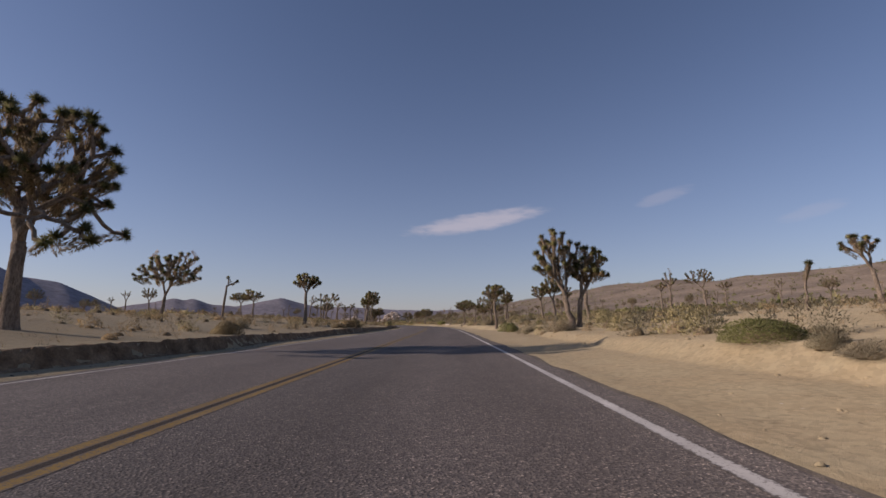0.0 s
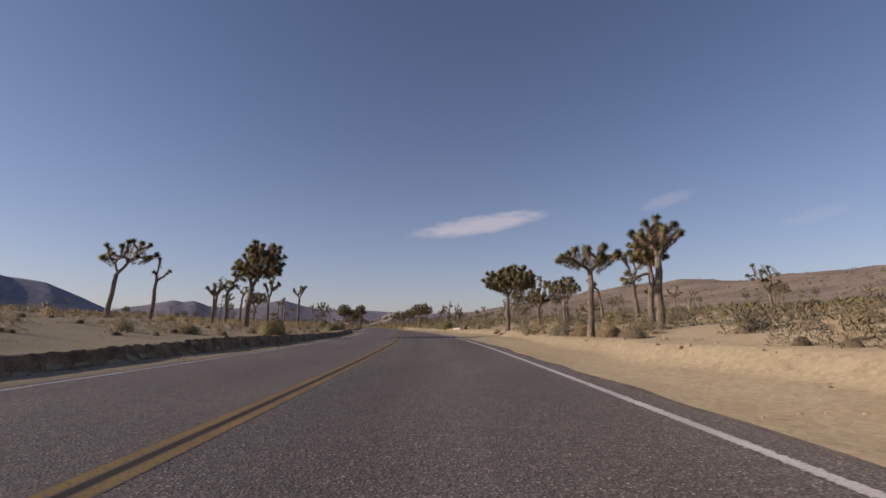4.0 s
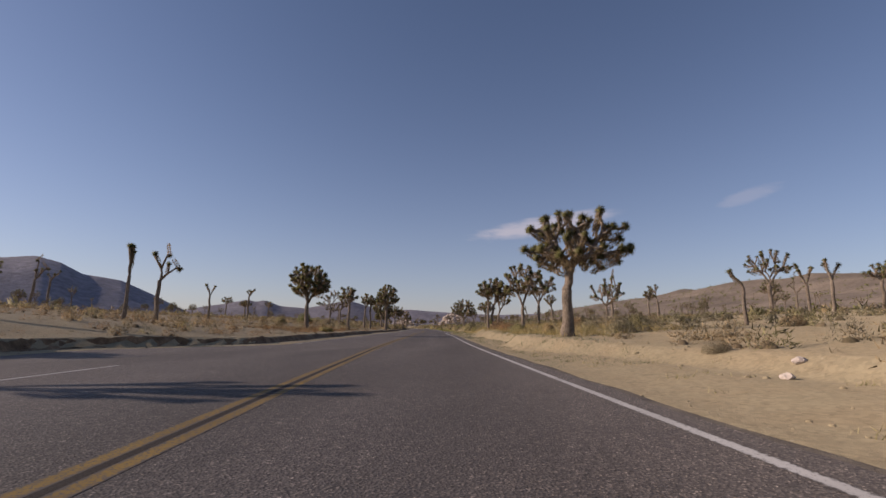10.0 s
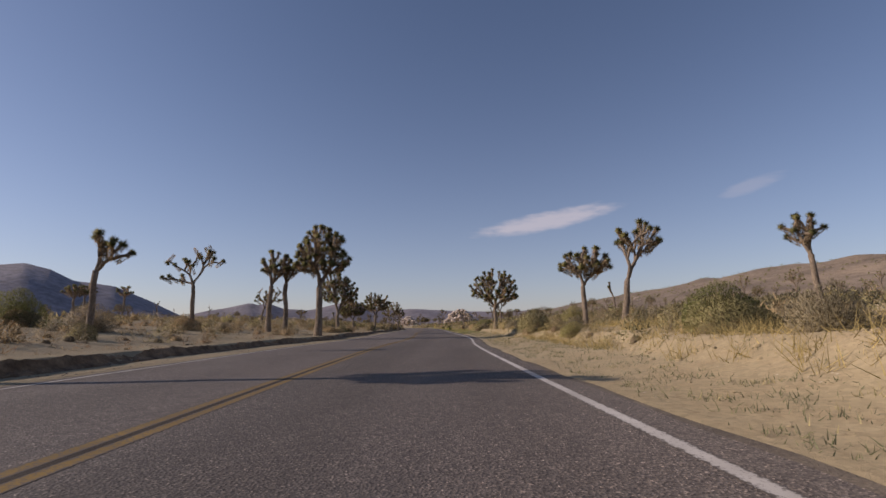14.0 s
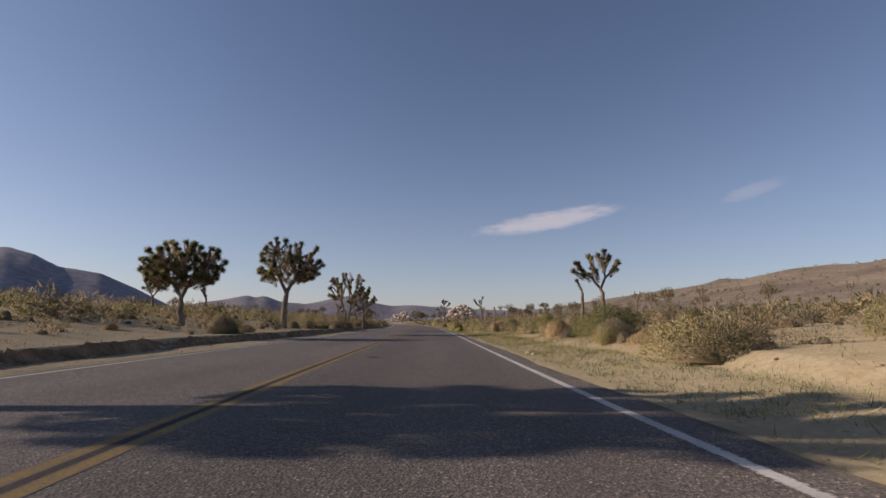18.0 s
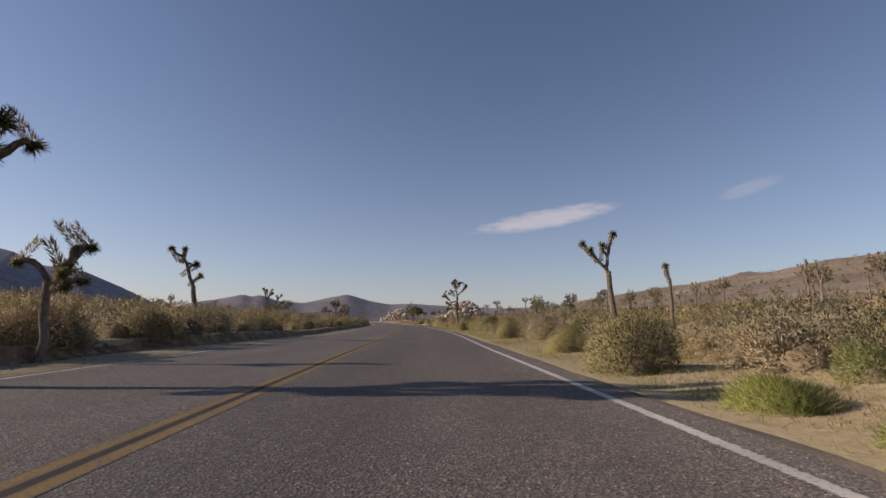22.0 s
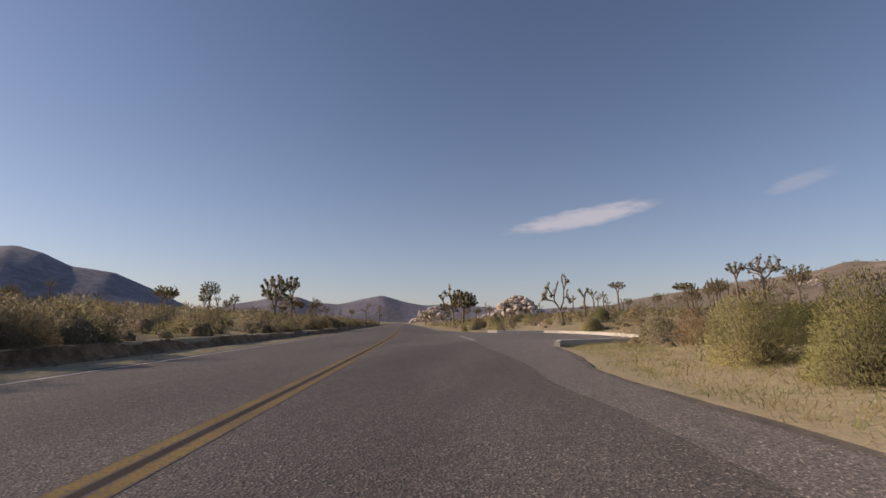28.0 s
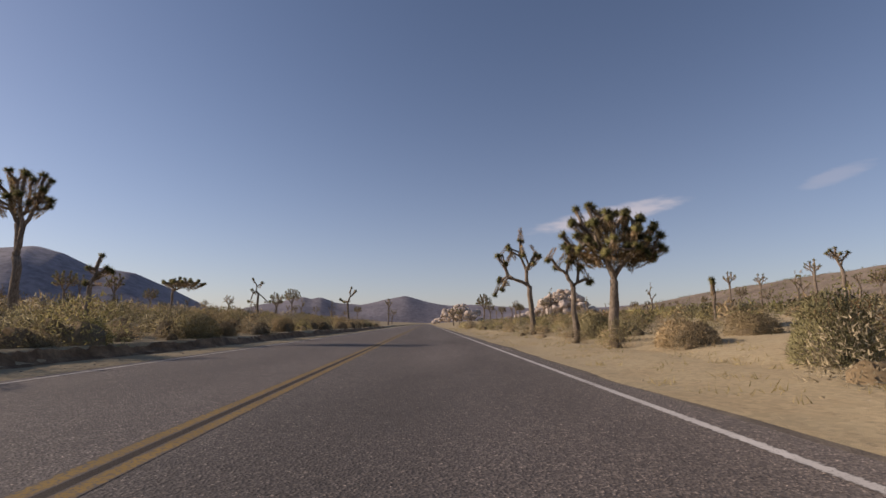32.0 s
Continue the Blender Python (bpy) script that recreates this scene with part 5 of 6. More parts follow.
def brush_field(name, material, count, box, size, label, seed, per=26, leaf=0.3, slim=0.42, hearts=True, heart=0.34):
    """Low brush as one mesh of small leafy mounds."""
    g = np.random.default_rng(seed)
    heap = Heap()
    y0, y1, d0, d1 = box
    y = g.uniform(y0, y1, count)
    d = d0 + (d1 - d0) * g.random(count) ** 1.35
    d = d + (pull_right(y) if d0 > 0 else -pull_left(y))
    x, yy = on_road(y, d)
    z = land(y, d)
    s = np.repeat(size * g.uniform(0.5, 1.35, count), per)
    at, way = dome(g, count * per, 1.5, 0.9, 40, 0.5)
    base = np.repeat(np.stack([x, yy, z - 0.02], -1), per, axis=0) + at * s[:, None]
    out = unit(way + g.normal(size=way.shape) * 0.3)
    way = unit(way + g.normal(size=way.shape) * 0.8 + (0, 0, 0.3))
    heap.blades(base, way, s * leaf * g.uniform(0.6, 1.4, count * per), s * leaf * slim, g, 0.0, out)
    for k in range(count if hearts else 0):
        b = s[k * per]
        core(heap, g, x[k], yy[k], z[k] - 0.06, 1.5 * heart * b, 0.9 * heart * 1.06 * b, 8 if per > 100 else 6, 3, 1)
    return tagged(heap.object(name, material, second=TWIG if hearts else None), label, "brush", kind="stuff")


# thick brush beside the road in the later half
for k, (material, share, word) in enumerate(((OLIVE, 0.95, "olive"), (TAN, 0.85, "straw-coloured"), (GREY, 0.85, "grey twiggy"), (BROOM, 0.4, "yellow-green"))):
    text = "thick low %s brush beside the road" % word
    brush_field("roadside_brush", material, int(165 * share), (238, 420, 6.2, 15), 0.74, text, 41 + 10 * k, 760, 0.078, 0.27)
    brush_field("roadside_brush", material, int(120 * share), (238, 420, -5.4, -12), 0.92, text, 42 + 10 * k, 780, 0.085, 0.29, heart=0.5)
    brush_field("roadside_brush", material, int(360 * share), (185, 430, 14, 42), 0.9, text, 43 + 10 * k, 150, 0.2, 0.34)
    brush_field("roadside_brush", material, int(380 * share), (215, 430, -11, -42), 0.95, text, 44 + 10 * k, 140, 0.2, 0.34)
for k, (material, n, word) in enumerate(((OLIVE, 46, "olive"), (BROOM, 34, "yellow-green"), (GREY, 32, "grey twiggy"), (TAN, 22, "straw-coloured"))):
    brush_field("roadside_brush", material, n, (247, 317, 6.0, 9.5), 0.85, "tall %s brush crowding the shoulder" % word, 101 + k, 900, 0.07, 0.28)
for k, (material, n, word) in enumerate(((TAN, 62, "brown dry"), (GREY, 58, "grey-brown twiggy"), (OLIVE, 26, "olive"))):
    brush_field("roadside_brush", material, n, (228, 415, -5.6, -7.8), 1.02, "%s brush crowding the cut bank" % word, 111 + k, 900, 0.078, 0.28, heart=0.5)
brush_field("roadside_brush", OLIVE, 46, (-4, 75, 7.0, 15), 0.68, "olive brush along the top of the bank", 91, 560, 0.12, 0.28)
brush_field("roadside_brush", GREY, 60, (-4, 110, 7.0, 16), 0.6, "grey twiggy brush along the top of the bank", 92, 520, 0.12, 0.24)
brush_field("roadside_brush", OLIVE, 210, (-4, 240, -6.8, -26), 0.55, "low olive brush on the sandy flat beside the road", 93, 190, 0.15, 0.28)
brush_field("roadside_brush", TAN, 300, (-4, 240, -6.4, -28), 0.48, "low brown brush on the sandy flat beside the road", 94, 170, 0.15, 0.28)
brush_field("roadside_brush", GREY, 170, (50, 215, 7.6, 26), 0.48, "low grey brush on the sandy flat beside the road", 95, 180, 0.15, 0.24)
brush_field("roadside_brush", GREY, 190, (120, 242, -6.2, -24), 0.5, "low grey-brown brush on the sandy flat beside the road", 96, 190, 0.15, 0.26)
brush_field("brush_cover", GREY, 420, (-15, 180, 8.5, 45), 0.4, "low grey brush on the sandy flat", 46, 150, 0.26, 0.3)
brush_field("brush_cover", TAN, 420, (-15, 240, -8, -45), 0.38, "low dry brush on the sandy flat", 47, 150, 0.26, 0.3)
brush_field("brush_cover", TAN, 760, (-10, 245, -7, -48), 0.42, "low dry straw-coloured brush on the flat", 61, 110, 0.2, 0.28)
brush_field("brush_cover", GREY, 520, (-10, 245, -7, -48), 0.4, "low grey twiggy brush on the flat", 62, 110, 0.2, 0.26)
brush_field("brush_cover", RUST, 520, (118, 190, -5.8, -26), 0.3, "reddish brown low dry plants on the flat", 63, 80, 0.2, 0.24)
brush_field("brush_cover", TAN, 560, (-6, 195, 7.2, 42), 0.48, "low dry straw-coloured brush over the slope", 64, 130, 0.2, 0.26)
brush_field("brush_cover", GREY, 330, (-6, 195, 7.2, 42), 0.5, "low grey twiggy brush over the slope", 65, 130, 0.2, 0.26)
brush_field("brush_cover", OLIVE, 260, (90, 205, 6.8, 32), 0.5, "low olive brush over the slope", 66, 130, 0.2, 0.28)
for k, (material, word) in enumerate(((OLIVE, "olive"), (TAN, "straw-coloured"), (GREY, "grey twiggy"))):
    brush_field("roadside_brush", material, 60, (178, 250, 6.9, 14), 0.66, "%s brush over the rising sand" % word, 67 + k, 560, 0.095, 0.24)
    brush_field("roadside_brush", material, 140, (178, 250, 13, 36), 0.72, "%s brush over the rising sand" % word, 77 + k, 210, 0.15, 0.28)
# the farther slopes and plain
brush_field("brush_cover", OLIVE, 2000, (-20, 520, 26, 130), 0.62, "low olive brush dotting the sandy slope", 21, 18, 0.5, 0.5, False)
brush_field("brush_cover", TAN, 2000, (-20, 520, 24, 140), 0.55, "low straw-coloured brush dotting the sandy slope", 22, 18, 0.5, 0.5, False)
brush_field("brush_cover", OLIVE, 1500, (-20, 560, -24, -150), 0.6, "low olive brush dotting the plain", 23, 18, 0.5, 0.5, False)
brush_field("brush_cover", TAN, 1500, (-20, 560, -24, -150), 0.5, "low straw-coloured brush dotting the plain", 24, 18, 0.5, 0.5, False)
brush_field("brush_cover", GREEN, 3400, (20, 1000, 60, 480), 1.15, "scattered green bushes on the hillside", 25, 14, 0.6, 0.55, False)
brush_field("brush_cover", GREY, 2600, (100, 1100, -60, -520), 1.2, "scattered grey bushes far out on the plain", 26, 10, 0.6, 0.55, False)


def dry_grass(name, count, y0, y1, d0, d1, high, material, label, seed, thin=0.012, clump=0.1):
    g = np.random.default_rng(seed)
    heap = Heap()
    tufts = max(count // 14, 1)
    ty, td = g.uniform(y0, y1, tufts), g.uniform(d0, d1, tufts)
    k = g.integers(0, tufts, count)
    y = ty[k] + g.normal(size=count) * clump
    d = td[k] + g.normal(size=count) * clump
    d = d + np.where(d > 0, pull_right(y), -pull_left(y))
    x, yy = on_road(y, d)
    base = np.stack([x, yy, land(y, d) - 0.01], -1)
    way = unit(g.normal(size=(count, 3)) * 0.5 + (0, 0, 0.85))
    heap.blades(base, way, high * g.uniform(0.4, 1.2, count), np.full(count, thin), g, 0.15)
    return tagged(heap.object(name, material), label, "grass", kind="stuff")


dry_grass("dry_grass", 90000, 215, 330, 4.3, 8.5, 0.13, STRAW, "yellow-green grass on the sandy shoulder", 39, 0.008, 0.16)
dry_grass("dry_grass", 26000, 205, 330, 4.2, 6.4, 0.15, LUSH, "green grass sprouting along the shoulder", 48, 0.008, 0.14)
dry_grass("dry_grass", 14000, 225, 340, 4.6, 8.5, 0.07, RUST, "reddish plant litter on the sandy shoulder", 49, 0.01, 0.2)
dry_grass("dry_grass", 26000, 180, 415, 4.3, 8.0, 0.14, STRAW, "short yellow grass on the sandy shoulder", 31)
dry_grass("dry_grass", 5000, 100, 300, 4.5, 7.0, 0.11, OLIVE, "low green weeds on the sandy shoulder", 35)
dry_grass("dry_grass", 26000, 130, 240, 4.2, 6.5, 0.1, WEED, "grey-green weeds creeping on the shoulder", 36)
dry_grass("dry_grass", 24000, -5, 420, -24, -5.2, 0.14, TWIG, "brown plant litter strewn over the flat sand", 37)
dry_grass("dry_grass", 9000, -5, 300, 6.2, 22, 0.13, TWIG, "brown plant litter strewn between the shrubs", 38)
dry_grass("dry_grass", 9000, 0, 420, 6.5, 16, 0.2, TAN, "sparse dry grass between the shrubs", 32)
dry_grass("dry_grass", 16000, 115, 245, -20, -5.1, 0.13, TWIG, "brown plant litter under the low brush", 40)
dry_grass("dry_grass", 7000, 0, 420, -14, -5.6, 0.18, TAN, "sparse dry grass on the low bank", 33)
dry_grass("dry_grass", 26000, 136, 200, 5.9, 11, 0.42, STRAW, "tall dry grass along the top of the bank", 45)
dry_grass("dry_grass", 9000, 150, 172, -9.5, -6.2, 0.3, RUST, "reddish dry grass on the flat", 46)
dry_grass("dry_grass", 3500, 62, 100, -5.4, -3.9, 0.13, TAN, "short pale grass along the road edge", 34)

# ---- far joshua trees: a few forms, set many times ----
FAR_LABELS = {"round": "joshua tree with a rounded spiky crown", "vase": "joshua tree with upswept spiky limbs",
              "sparse": "thin crooked joshua tree with few heads", "pole": "slender young joshua tree with one head"}
far_forms = []
SIDES.update(trunk=6, limb=4)
for k, (h, fork, width, style) in enumerate(((4.2, 2.0, 2.2, "round"), (4.8, 2.6, 1.9, "vase"), (3.6, 1.9, 1.5, "sparse"), (5.2, 2.4, 2.9, "round"),
                                             (3.0, 1.8, 1.1, "vase"), (3.9, 1.6, 2.4, "sparse"), (2.6, 1.7, 0.7, "pole"))):
    wood, tips = joshua_meshes(h, fork, width, 0.0, style, 500 + k)
    many = np.concatenate([SKETCH_V @ np.array(m.to_3x3()).T + np.array(m.translation) for m in tips])
    form = {"trunk": (np.concatenate(wood.v), [f for some in wood.f for f in some])}
    for slot, name in ((0, "crown"), (1, "dead_leaf_skirt")):
        own = SKETCH_F[SKETCH_M == slot]
        faces = np.concatenate([own + k2 * len(SKETCH_V) for k2 in range(len(tips))])
        used, back = np.unique(faces, return_inverse=True)
        form[name] = (many[used], back.reshape(faces.shape).tolist())
    tree = tagged(new("joshua_tree"), "distant " + FAR_LABELS[style], "joshua tree", "distant joshua trees")
    mesh_object("trunk", *form["trunk"], BARK, tree)
    tagged(mesh_object("crown", *form["crown"], BLADES, tree), kind="stuff")
    tagged(mesh_object("dead_leaf_skirt", *form["dead_leaf_skirt"], THATCH, tree), kind="stuff")
    far_forms.append([tree, False, form])


def far_place(y, d, scale):
    x, yy = on_road(y, d)
    return float(x), float(yy), float(land(y, d)) - 0.05, rng.uniform(0, 6.28), scale, int(rng.integers(len(far_forms)))


def far_tree(y, d, scale):
    x, yy, z, turn, scale, k = far_place(y, d, scale)
    form = far_forms[k]
    m = Matrix.LocRotScale((x, yy, z), Euler((0, 0, turn)), None)
    if form[1]:
        ob = copy_thing(form[0], m)
    else:
        form[1] = True
        ob = form[0]
        ob.matrix_basis = m
    ob.scale = (scale,) * 3


def far_wood(name, places, label):
    """Trees too far to pick apart: trunks, crowns and skirts joined into one mesh."""
    verts, faces, slots, n = [], [], [], 0
    for x, y, z, turn, scale, k in places:
        c, s = math.cos(turn) * scale, math.sin(turn) * scale
        for slot, key in enumerate(("trunk", "crown", "dead_leaf_skirt")):
            v, f = far_forms[k][2][key]
            verts.append(np.stack([v[:, 0] * c - v[:, 1] * s + x, v[:, 0] * s + v[:, 1] * c + y, v[:, 2] * scale + z], -1))
            faces += [tuple(i + n for i in face) for face in f]
            slots += [slot] * len(f)
            n += len(v)
    ob = mesh_object(name, np.concatenate(verts), faces, BARK)
    ob.data.materials.append(BLADES)
    ob.data.materials.append(THATCH)
    ob.data.polygons.foreach_set("material_index", slots)
    return tagged(ob, label, "trees", kind="stuff")


for _ in range(35):
    far_tree(rng.uniform(60, 460), -(40 + 70 * rng.random() ** 1.2), rng.uniform(0.65, 1.1))
for _ in range(45):
    far_tree(rng.uniform(190, 460), 24 + 40 * rng.random(), rng.uniform(0.45, 0.85))
for _ in range(25):
    far_tree(rng.uniform(40, 200), 36 + 60 * rng.random(), rng.uniform(0.6, 1.0))
for _ in range(36):
    far_tree(rng.uniform(405, 520), rng.choice((-1, 1)) * (6.5 + 30 * rng.random()), rng.uniform(0.8, 1.25))
far_wood("joshua_grove", [far_place(rng.uniform(70, 470), -(26 + 60 * rng.random()), rng.uniform(0.6, 1.0)) for _ in range(64)],
         "scattered joshua trees over the plain")
far_wood("joshua_grove", [far_place(rng.uniform(262, 410), 34 + 30 * rng.random() ** 1.3, rng.uniform(0.7, 1.05)) for _ in range(84)],
         "grove of slender joshua trees on the slope")
far_wood("joshua_grove", [far_place(rng.uniform(90, 220), 24 + 40 * rng.random(), rng.uniform(0.55, 0.95)) for _ in range(30)],
         "scattered joshua trees on the slope")
far_wood("distant_joshua_wood", [far_place(rng.uniform(60, 900), -(80 + 240 * rng.random() ** 1.2), rng.uniform(0.65, 1.1)) for _ in range(110)],
         "thin scatter of joshua trees far over the plain")
far_wood("distant_joshua_wood", [far_place(rng.uniform(60, 620), 55 + 210 * rng.random() ** 1.3, rng.uniform(0.5, 1.0)) for _ in range(170)],
         "thin scatter of joshua trees up the slope")


# ---- hills and rocks ----
def ridge(name, eye, profile, far, thick, material, label, seed, rough=0.06):
    """A range seen from eye: rows of (degrees to the left of +y, degrees of height) along its crest."""
    g = np.random.default_rng(seed)
    az = np.linspace(profile[0][0], profile[-1][0], 150)
    tops = np.interp(-az, [-a for a, _ in profile], [e for _, e in profile])
    rows = 26
    verts = []
    for a, e in zip(az, tops):
        for j in range(rows):
            t = j / (rows - 1)
            r = far - thick * 0.5 + thick * t
            up = math.sin(math.pi * min(t * 1.0, 1.0)) ** 0.8 if 0 < t < 1 else 0.0
            x, y = eye[0] - math.sin(radians(a)) * r, eye[1] + math.cos(radians(a)) * r
            wob = noise.noise(Vector((x, y, seed * 9.1)) / (thick * 0.16)) * 0.5 + noise.noise(Vector((x, y, seed * 3.3)) / (thick * 0.05)) * 0.25
            h = far * math.tan(radians(max(e, 0))) * up * (1 + wob * rough * 4 * (1 - 0.75 * up ** 6))
            verts.append((x, y, h - 3))
    n = len(az)
    faces = [(i * rows + j, i * rows + j + 1, (i + 1) * rows + j + 1, (i + 1) * rows + j) for i in range(n - 1) for j in range(rows - 1)]
    return tagged(mesh_object(name, verts, faces, material, smooth=True), label, "hill", kind="structure")


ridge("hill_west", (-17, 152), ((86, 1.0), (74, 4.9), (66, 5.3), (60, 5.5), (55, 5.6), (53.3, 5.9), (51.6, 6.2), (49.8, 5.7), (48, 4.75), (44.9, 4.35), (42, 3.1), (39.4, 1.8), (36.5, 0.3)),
      1400, 900, HILL_HAZY, "blue-grey rocky desert hill in shade, haze in its colour", 3, 0.028)
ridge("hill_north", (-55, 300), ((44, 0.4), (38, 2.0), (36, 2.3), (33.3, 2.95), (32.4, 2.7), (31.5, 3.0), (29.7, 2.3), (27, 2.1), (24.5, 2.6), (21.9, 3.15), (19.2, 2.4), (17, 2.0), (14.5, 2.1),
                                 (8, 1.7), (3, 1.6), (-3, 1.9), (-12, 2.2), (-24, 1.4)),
      3700, 1500, HILL_FAR_HAZY, "far range of low bare desert hills, haze in their colour", 5)


def boulder(x, y, z, size, seed):
    g = np.random.default_rng(seed)
    bm = bmesh.new()
    bmesh.ops.create_icosphere(bm, subdivisions=2, radius=1.0)
    sx, sy, sz = size * g.uniform(0.75, 1.25, 3) * (1, 1, 0.8)
    shift = g.uniform(0, 50, 3)
    for v in bm.verts:
        n = noise.noise(v.co * 1.1 + Vector(shift)) * 0.32 + noise.noise(v.co * 2.6 + Vector(shift)) * 0.1
        v.co = Vector((v.co.x * sx, v.co.y * sy, v.co.z * sz)) * (1 + n)
    bmesh.ops.translate(bm, verts=bm.verts, vec=(x, y, z))
    return bm


def rock_pile(x, y, wide, high, count, seed):
    g = np.random.default_rng(seed)
    z0 = ground_z(x, y)
    pile = tagged(new("rock_outcrop"), "pale granite outcrop of heaped rounded boulders", "rock outcrop")
    pile.location = (x, y, z0)
    for k in range(count):
        a = g.normal()
        u = np.clip(a * 0.42, -1, 1)
        tall = high * (1 - abs(u) ** 1.5) * g.uniform(0.25, 1.0)
        s = g.uniform(0.05, 0.11) * high * 1.5
        part("boulder", boulder(u * wide / 2, g.normal() * wide * 0.1, max(tall - s * 0.6, s * 0.2), s, seed * 100 + k), GRANITE, pile)


rock_pile(-83, 560, 34, 11.5, 150, 1)
rock_pile(-131, 575, 28, 9, 80, 2)
rock_pile(-185, 745, 40, 10, 50, 3)
rock_pile(-160, 690, 24, 7, 30, 4)
rock_pile(60, 600, 18, 5, 20, 5)

# ---- the pull-out's kerb ----
def kerb():
    path = ((5.4, 327.4), (5.75, 328.3), (7.7, 329.5), (9.9, 331.2), (11.2, 333.2), (11.6, 335.2), (11.9, 337.5), (12.0, 340.0), (11.7, 343.0), (11.1, 345.0), (10.3, 345.9), (8.4, 346.2), (7.05, 346.4), (6.5, 346.9), (6.25, 347.8))
    pts = [Vector((*map(float, on_road(y, d)), 0)) for d, y in path]
    fine = []
    for a, b in zip(pts[:-1], pts[1:]):
        n = max(int((b - a).length / 0.9), 1)
        fine += [a + (b - a) * k / n for k in range(n)]
    fine.append(pts[-1])
    top = tagged(new("kerb"), "pale concrete kerb round the pull-out", "kerb", kind="structure")
    g = np.random.default_rng(5)
    # sections of cast concrete, each with a bevelled top
    for k in range(0, len(fine) - 2, 2):
        run = fine[k:k + 3]
        prof = ((-0.08, -0.1), (-0.08, 0.14), (-0.06, 0.165), (0.07, 0.165), (0.09, 0.14), (0.12, -0.1))
        verts, faces = [], []
        for i, p in enumerate(run):
            a, b = run[max(i - 1, 0)], run[min(i + 1, 2)]
            t = (b - a).normalized()
            s = Vector((-t.y, t.x, 0))
            e = t * (0.006 if i == 0 else -0.006 if i == 2 else 0)
            verts += [p + e + s * u + Vector((0, 0, w + g.uniform(-0.004, 0.004))) for u, w in prof]
        m = len(prof)
        for i in range(2):
            faces += [(i * m + j, i * m + j + 1, (i + 1) * m + j + 1, (i + 1) * m + j) for j in range(m - 1)]
        faces += [tuple(range(m)), tuple(range(3 * m - 1, 2 * m - 1, -1))]
        mesh_object("kerb_section", verts, faces, CONCRETE, top)


kerb()


# ---- small things ----
def fallen_log():
    """A pale bare log on the sand, with a broken stub."""
    g = np.random.default_rng(71)
    ends = ((-2.5, 104.5), (-1.75, 102.3))
    log = tagged(new("fallen_log"), "pale weathered joshua tree log lying on sand", "log")
    mid = Vector(((ends[0][0] + ends[1][0]) / 2, (ends[0][1] + ends[1][1]) / 2, 0))
    mid.z = ground_z(mid.x, mid.y)
    log.location = mid
    heap = Heap()
    t = np.linspace(-0.5, 0.5, 9)[:, None]
    way = np.array([ends[1][0] - ends[0][0], ends[1][1] - ends[0][1], 0])
    pts = way * t + np.array([0, 0, 0.13]) + g.normal(size=(9, 3)) * (0.03, 0.03, 0.015)
    heap.tube(pts, [0.1, 0.14, 0.15, 0.15, 0.14, 0.15, 0.14, 0.13, 0.07], 10, g)
    heap.object("stem", PALE_WOOD, log, True)
    heap = Heap()
    heap.tube([pts[5], pts[5] + (0.15, 0.05, 0.12), pts[5] + (0.3, 0.05, 0.17)], [0.07, 0.06, 0.04], 7, g)
    heap.object("broken_limb", PALE_WOOD, log, True)


PALE_WOOD = two("pale_wood", (0.4, 0.36, 0.3), (0.6, 0.55, 0.47), 5, 0.9, 40, 0.4)


def stump(x, y):
    g = np.random.default_rng(72)
    base = tagged(new("tree_stump"), "dark rotten joshua tree stump with ragged top", "stump")
    base.location = (x, y, ground_z(x, y))
    heap = Heap()
    heap.tube([(0, 0, -0.1), (0, 0, 0.05), (0.02, 0, 0.2), (0.05, 0.01, 0.36)], [0.26, 0.2, 0.17, 0.14], 11, g)
    heap.object("stem", BARK, base, True)
    heap = Heap()
    n = 140
    a = g.uniform(0, 6.28, n)
    start = np.stack([0.16 * np.cos(a), 0.16 * np.sin(a), g.uniform(0.02, 0.36, n)], -1)
    heap.blades(start, unit(np.stack([np.cos(a), np.sin(a), g.uniform(-0.8, 0.4, n)], -1)), g.uniform(0.08, 0.22, n), 0.02, g)
    tagged(heap.object("dead_leaf_skirt", THATCH, base), kind="stuff")


def stone(x, y, size, material, label, seed):
    bm = boulder(0, 0, size * 0.35, size, seed)
    me = bpy.data.meshes.new("stone")
    bm.to_mesh(me)
    bm.free()
    me.materials.append(material)
    ob = new("stone", me)
    ob.location = (x, y, ground_z(x, y) - size * 0.1)
    tagged(ob, label, "stone", "stones beside the road")


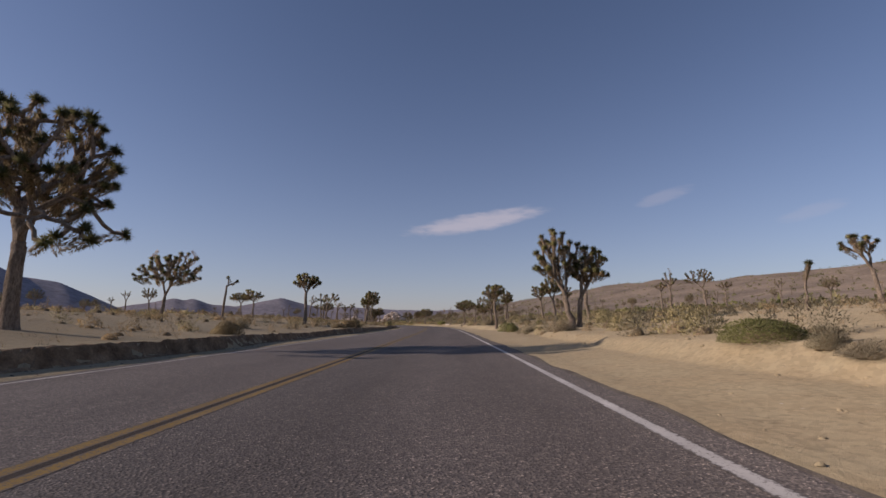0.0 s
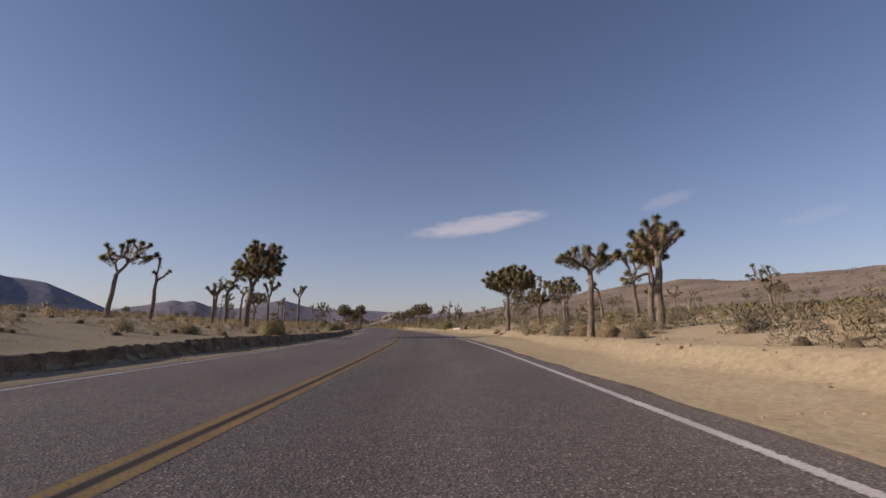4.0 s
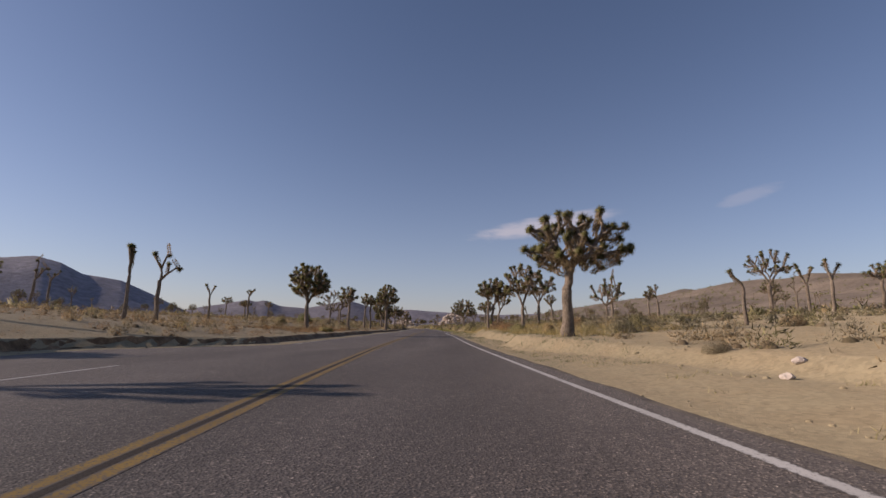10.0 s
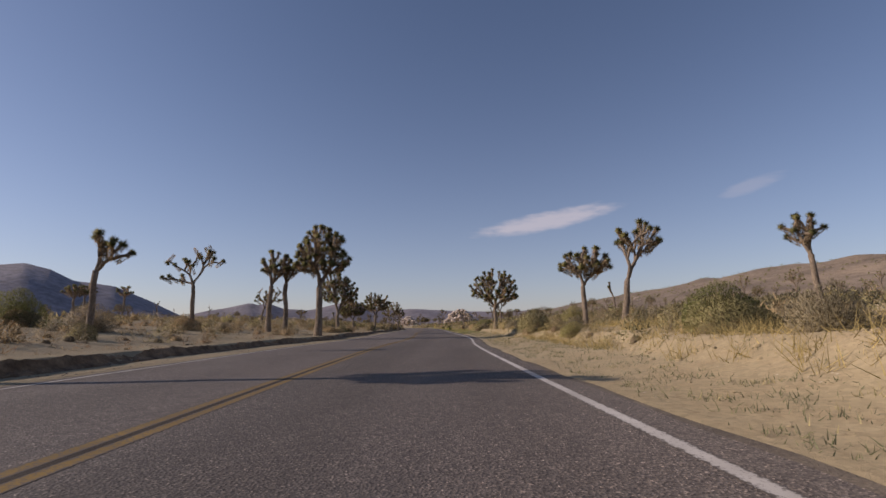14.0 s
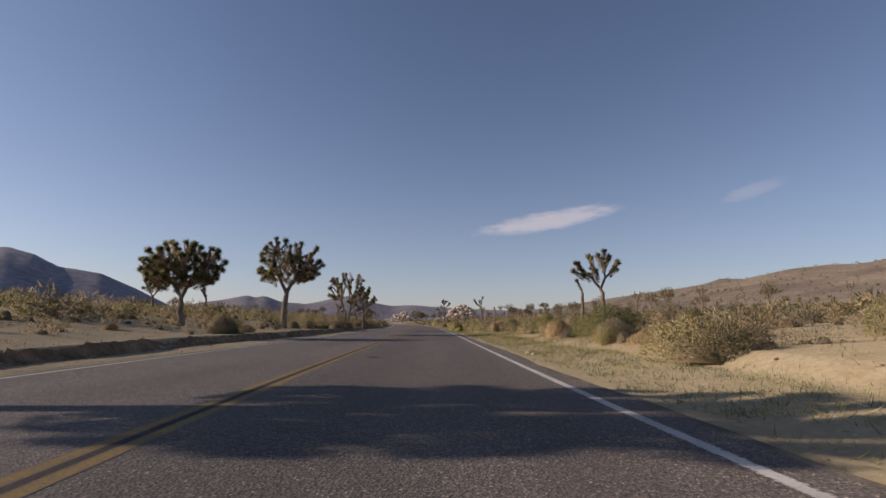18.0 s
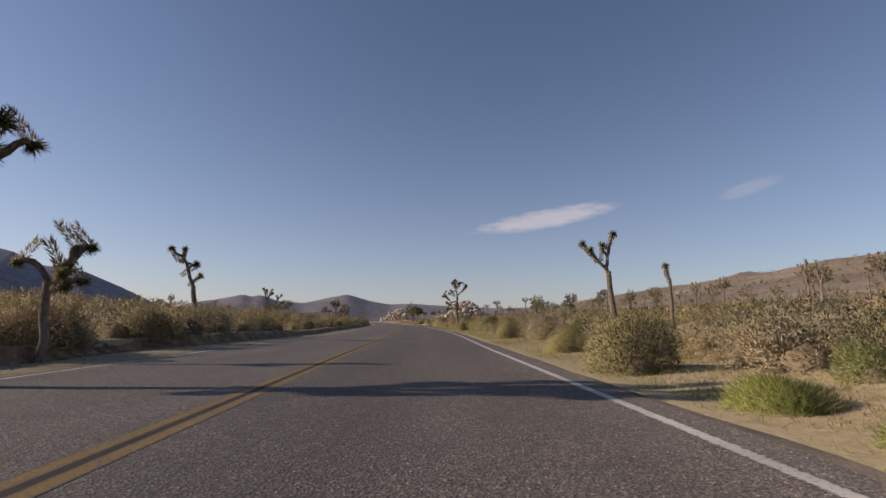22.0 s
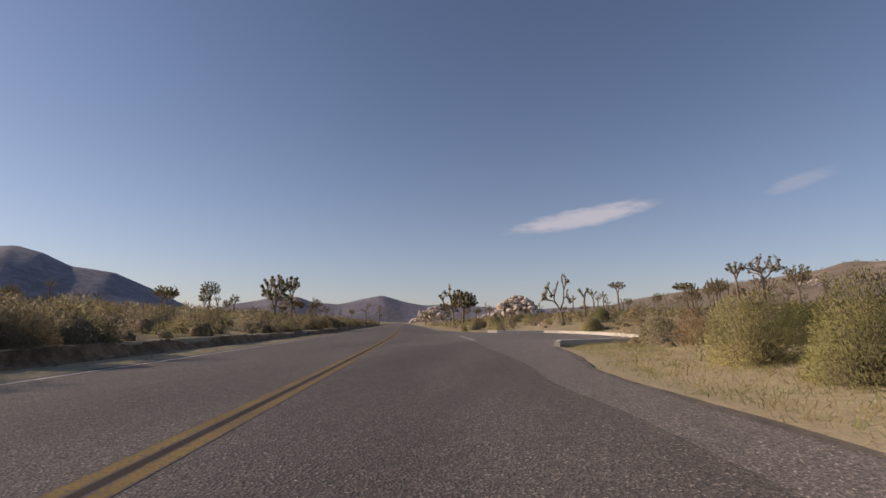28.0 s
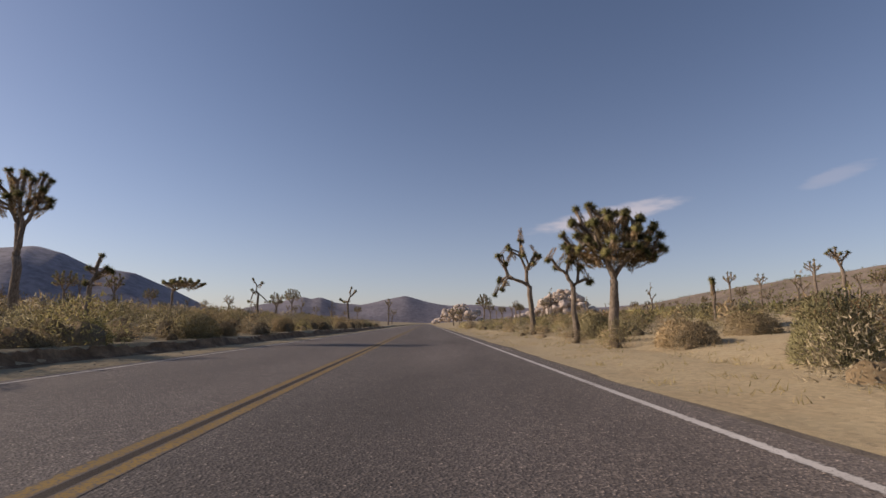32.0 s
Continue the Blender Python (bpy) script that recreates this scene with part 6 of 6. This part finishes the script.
fallen_log()
stump(-1.3, 100.1)
for k, (x, y, size) in enumerate(((-32.1, 234.5, 0.05), (-31.7, 231.1, 0.045), (-31.2, 230.4, 0.04), (-28.44, 217.6, 0.06), (-28.3, 217.3, 0.05))):
    stone(x, y, size, STONE, "small white stone on the sandy shoulder", 300 + k)
for k, (x, y, size) in enumerate(((-47.8, 309.1, 0.17), (-51.5, 312.4, 0.09), (-52.1, 315.5, 0.06), (-58.4, 354.5, 0.12))):
    stone(x, y, size, STONE, "pale rounded rock among dry grass", 320 + k)
for k, (x, y, size) in enumerate(((-7.1, 126.4, 0.07), (-6.8, 126.9, 0.06), (-7.5, 128.6, 0.09), (-7.0, 129.3, 0.1), (-6.4, 127.6, 0.07), (-16.3, 116.0, 0.12))):
    stone(x, y, size, GRANITE, "brown rock on the eroded bank", 340 + k)


def clods(name, count, y0, y1, d0, d1, size, material, label, seed):
    """Crumbled lumps of earth strewn along a bank, one mesh."""
    g = np.random.default_rng(seed)
    heap = Heap()
    y = g.uniform(y0, y1, count)
    d = g.uniform(d0, d1, count)
    d = d + (pull_right(y) if d0 > 0 else -pull_left(y))
    x, yy = on_road(y, d)
    z = land(y, d)
    for k in range(count):
        s = size * g.uniform(0.4, 1.5)
        core(heap, g, x[k], yy[k], z[k] - s * 0.15, s * 1.6, s * 0.55, 6, 2)
    return tagged(heap.object(name, material), label, "clods", kind="stuff")


clods("bank_clods", 700, -5, 240, 5.7, 7.2, 0.055, SAND, "crumbled sandy lumps along the eroded bank", 81)
clods("gravel", 1500, -5, 420, 3.95, 5.4, 0.024, SAND, "scattered gravel on the sandy shoulder", 83)
clods("gravel", 1500, -5, 420, -4.6, -3.95, 0.028, GRAVEL, "scattered gravel along the road edge", 84)


def road_stain(x, y, wide, long, seed, material=PATCH):
    """A small dark tar patch on the asphalt, with a ragged rim."""
    g = np.random.default_rng(seed)
    a = np.linspace(0, 2 * np.pi, 18, endpoint=False)
    r = 1 + g.uniform(-0.25, 0.2, 18)
    st, _ = off_road(x, y)
    turn = math.atan2(-(centre(st + 1) - centre(st - 1)), 2.0)
    px, py = wide / 2 * r * np.cos(a), long / 2 * r * np.sin(a)
    verts = np.stack([x + px * math.cos(turn) - py * math.sin(turn), y + px * math.sin(turn) + py * math.cos(turn), np.full(18, 0.006)], -1)
    tagged(mesh_object("tar_patch", verts, [tuple(range(18))], material), "small dark tar patch on the asphalt", "tar patch", kind="structure")


road_stain(-10.44, 106.4, 0.3, 0.7, 1, TAR)
road_stain(-31.6, 214.9, 0.26, 0.35, 2, TAR)
road_stain(-54.6, 312.3, 0.24, 0.4, 3, TAR)
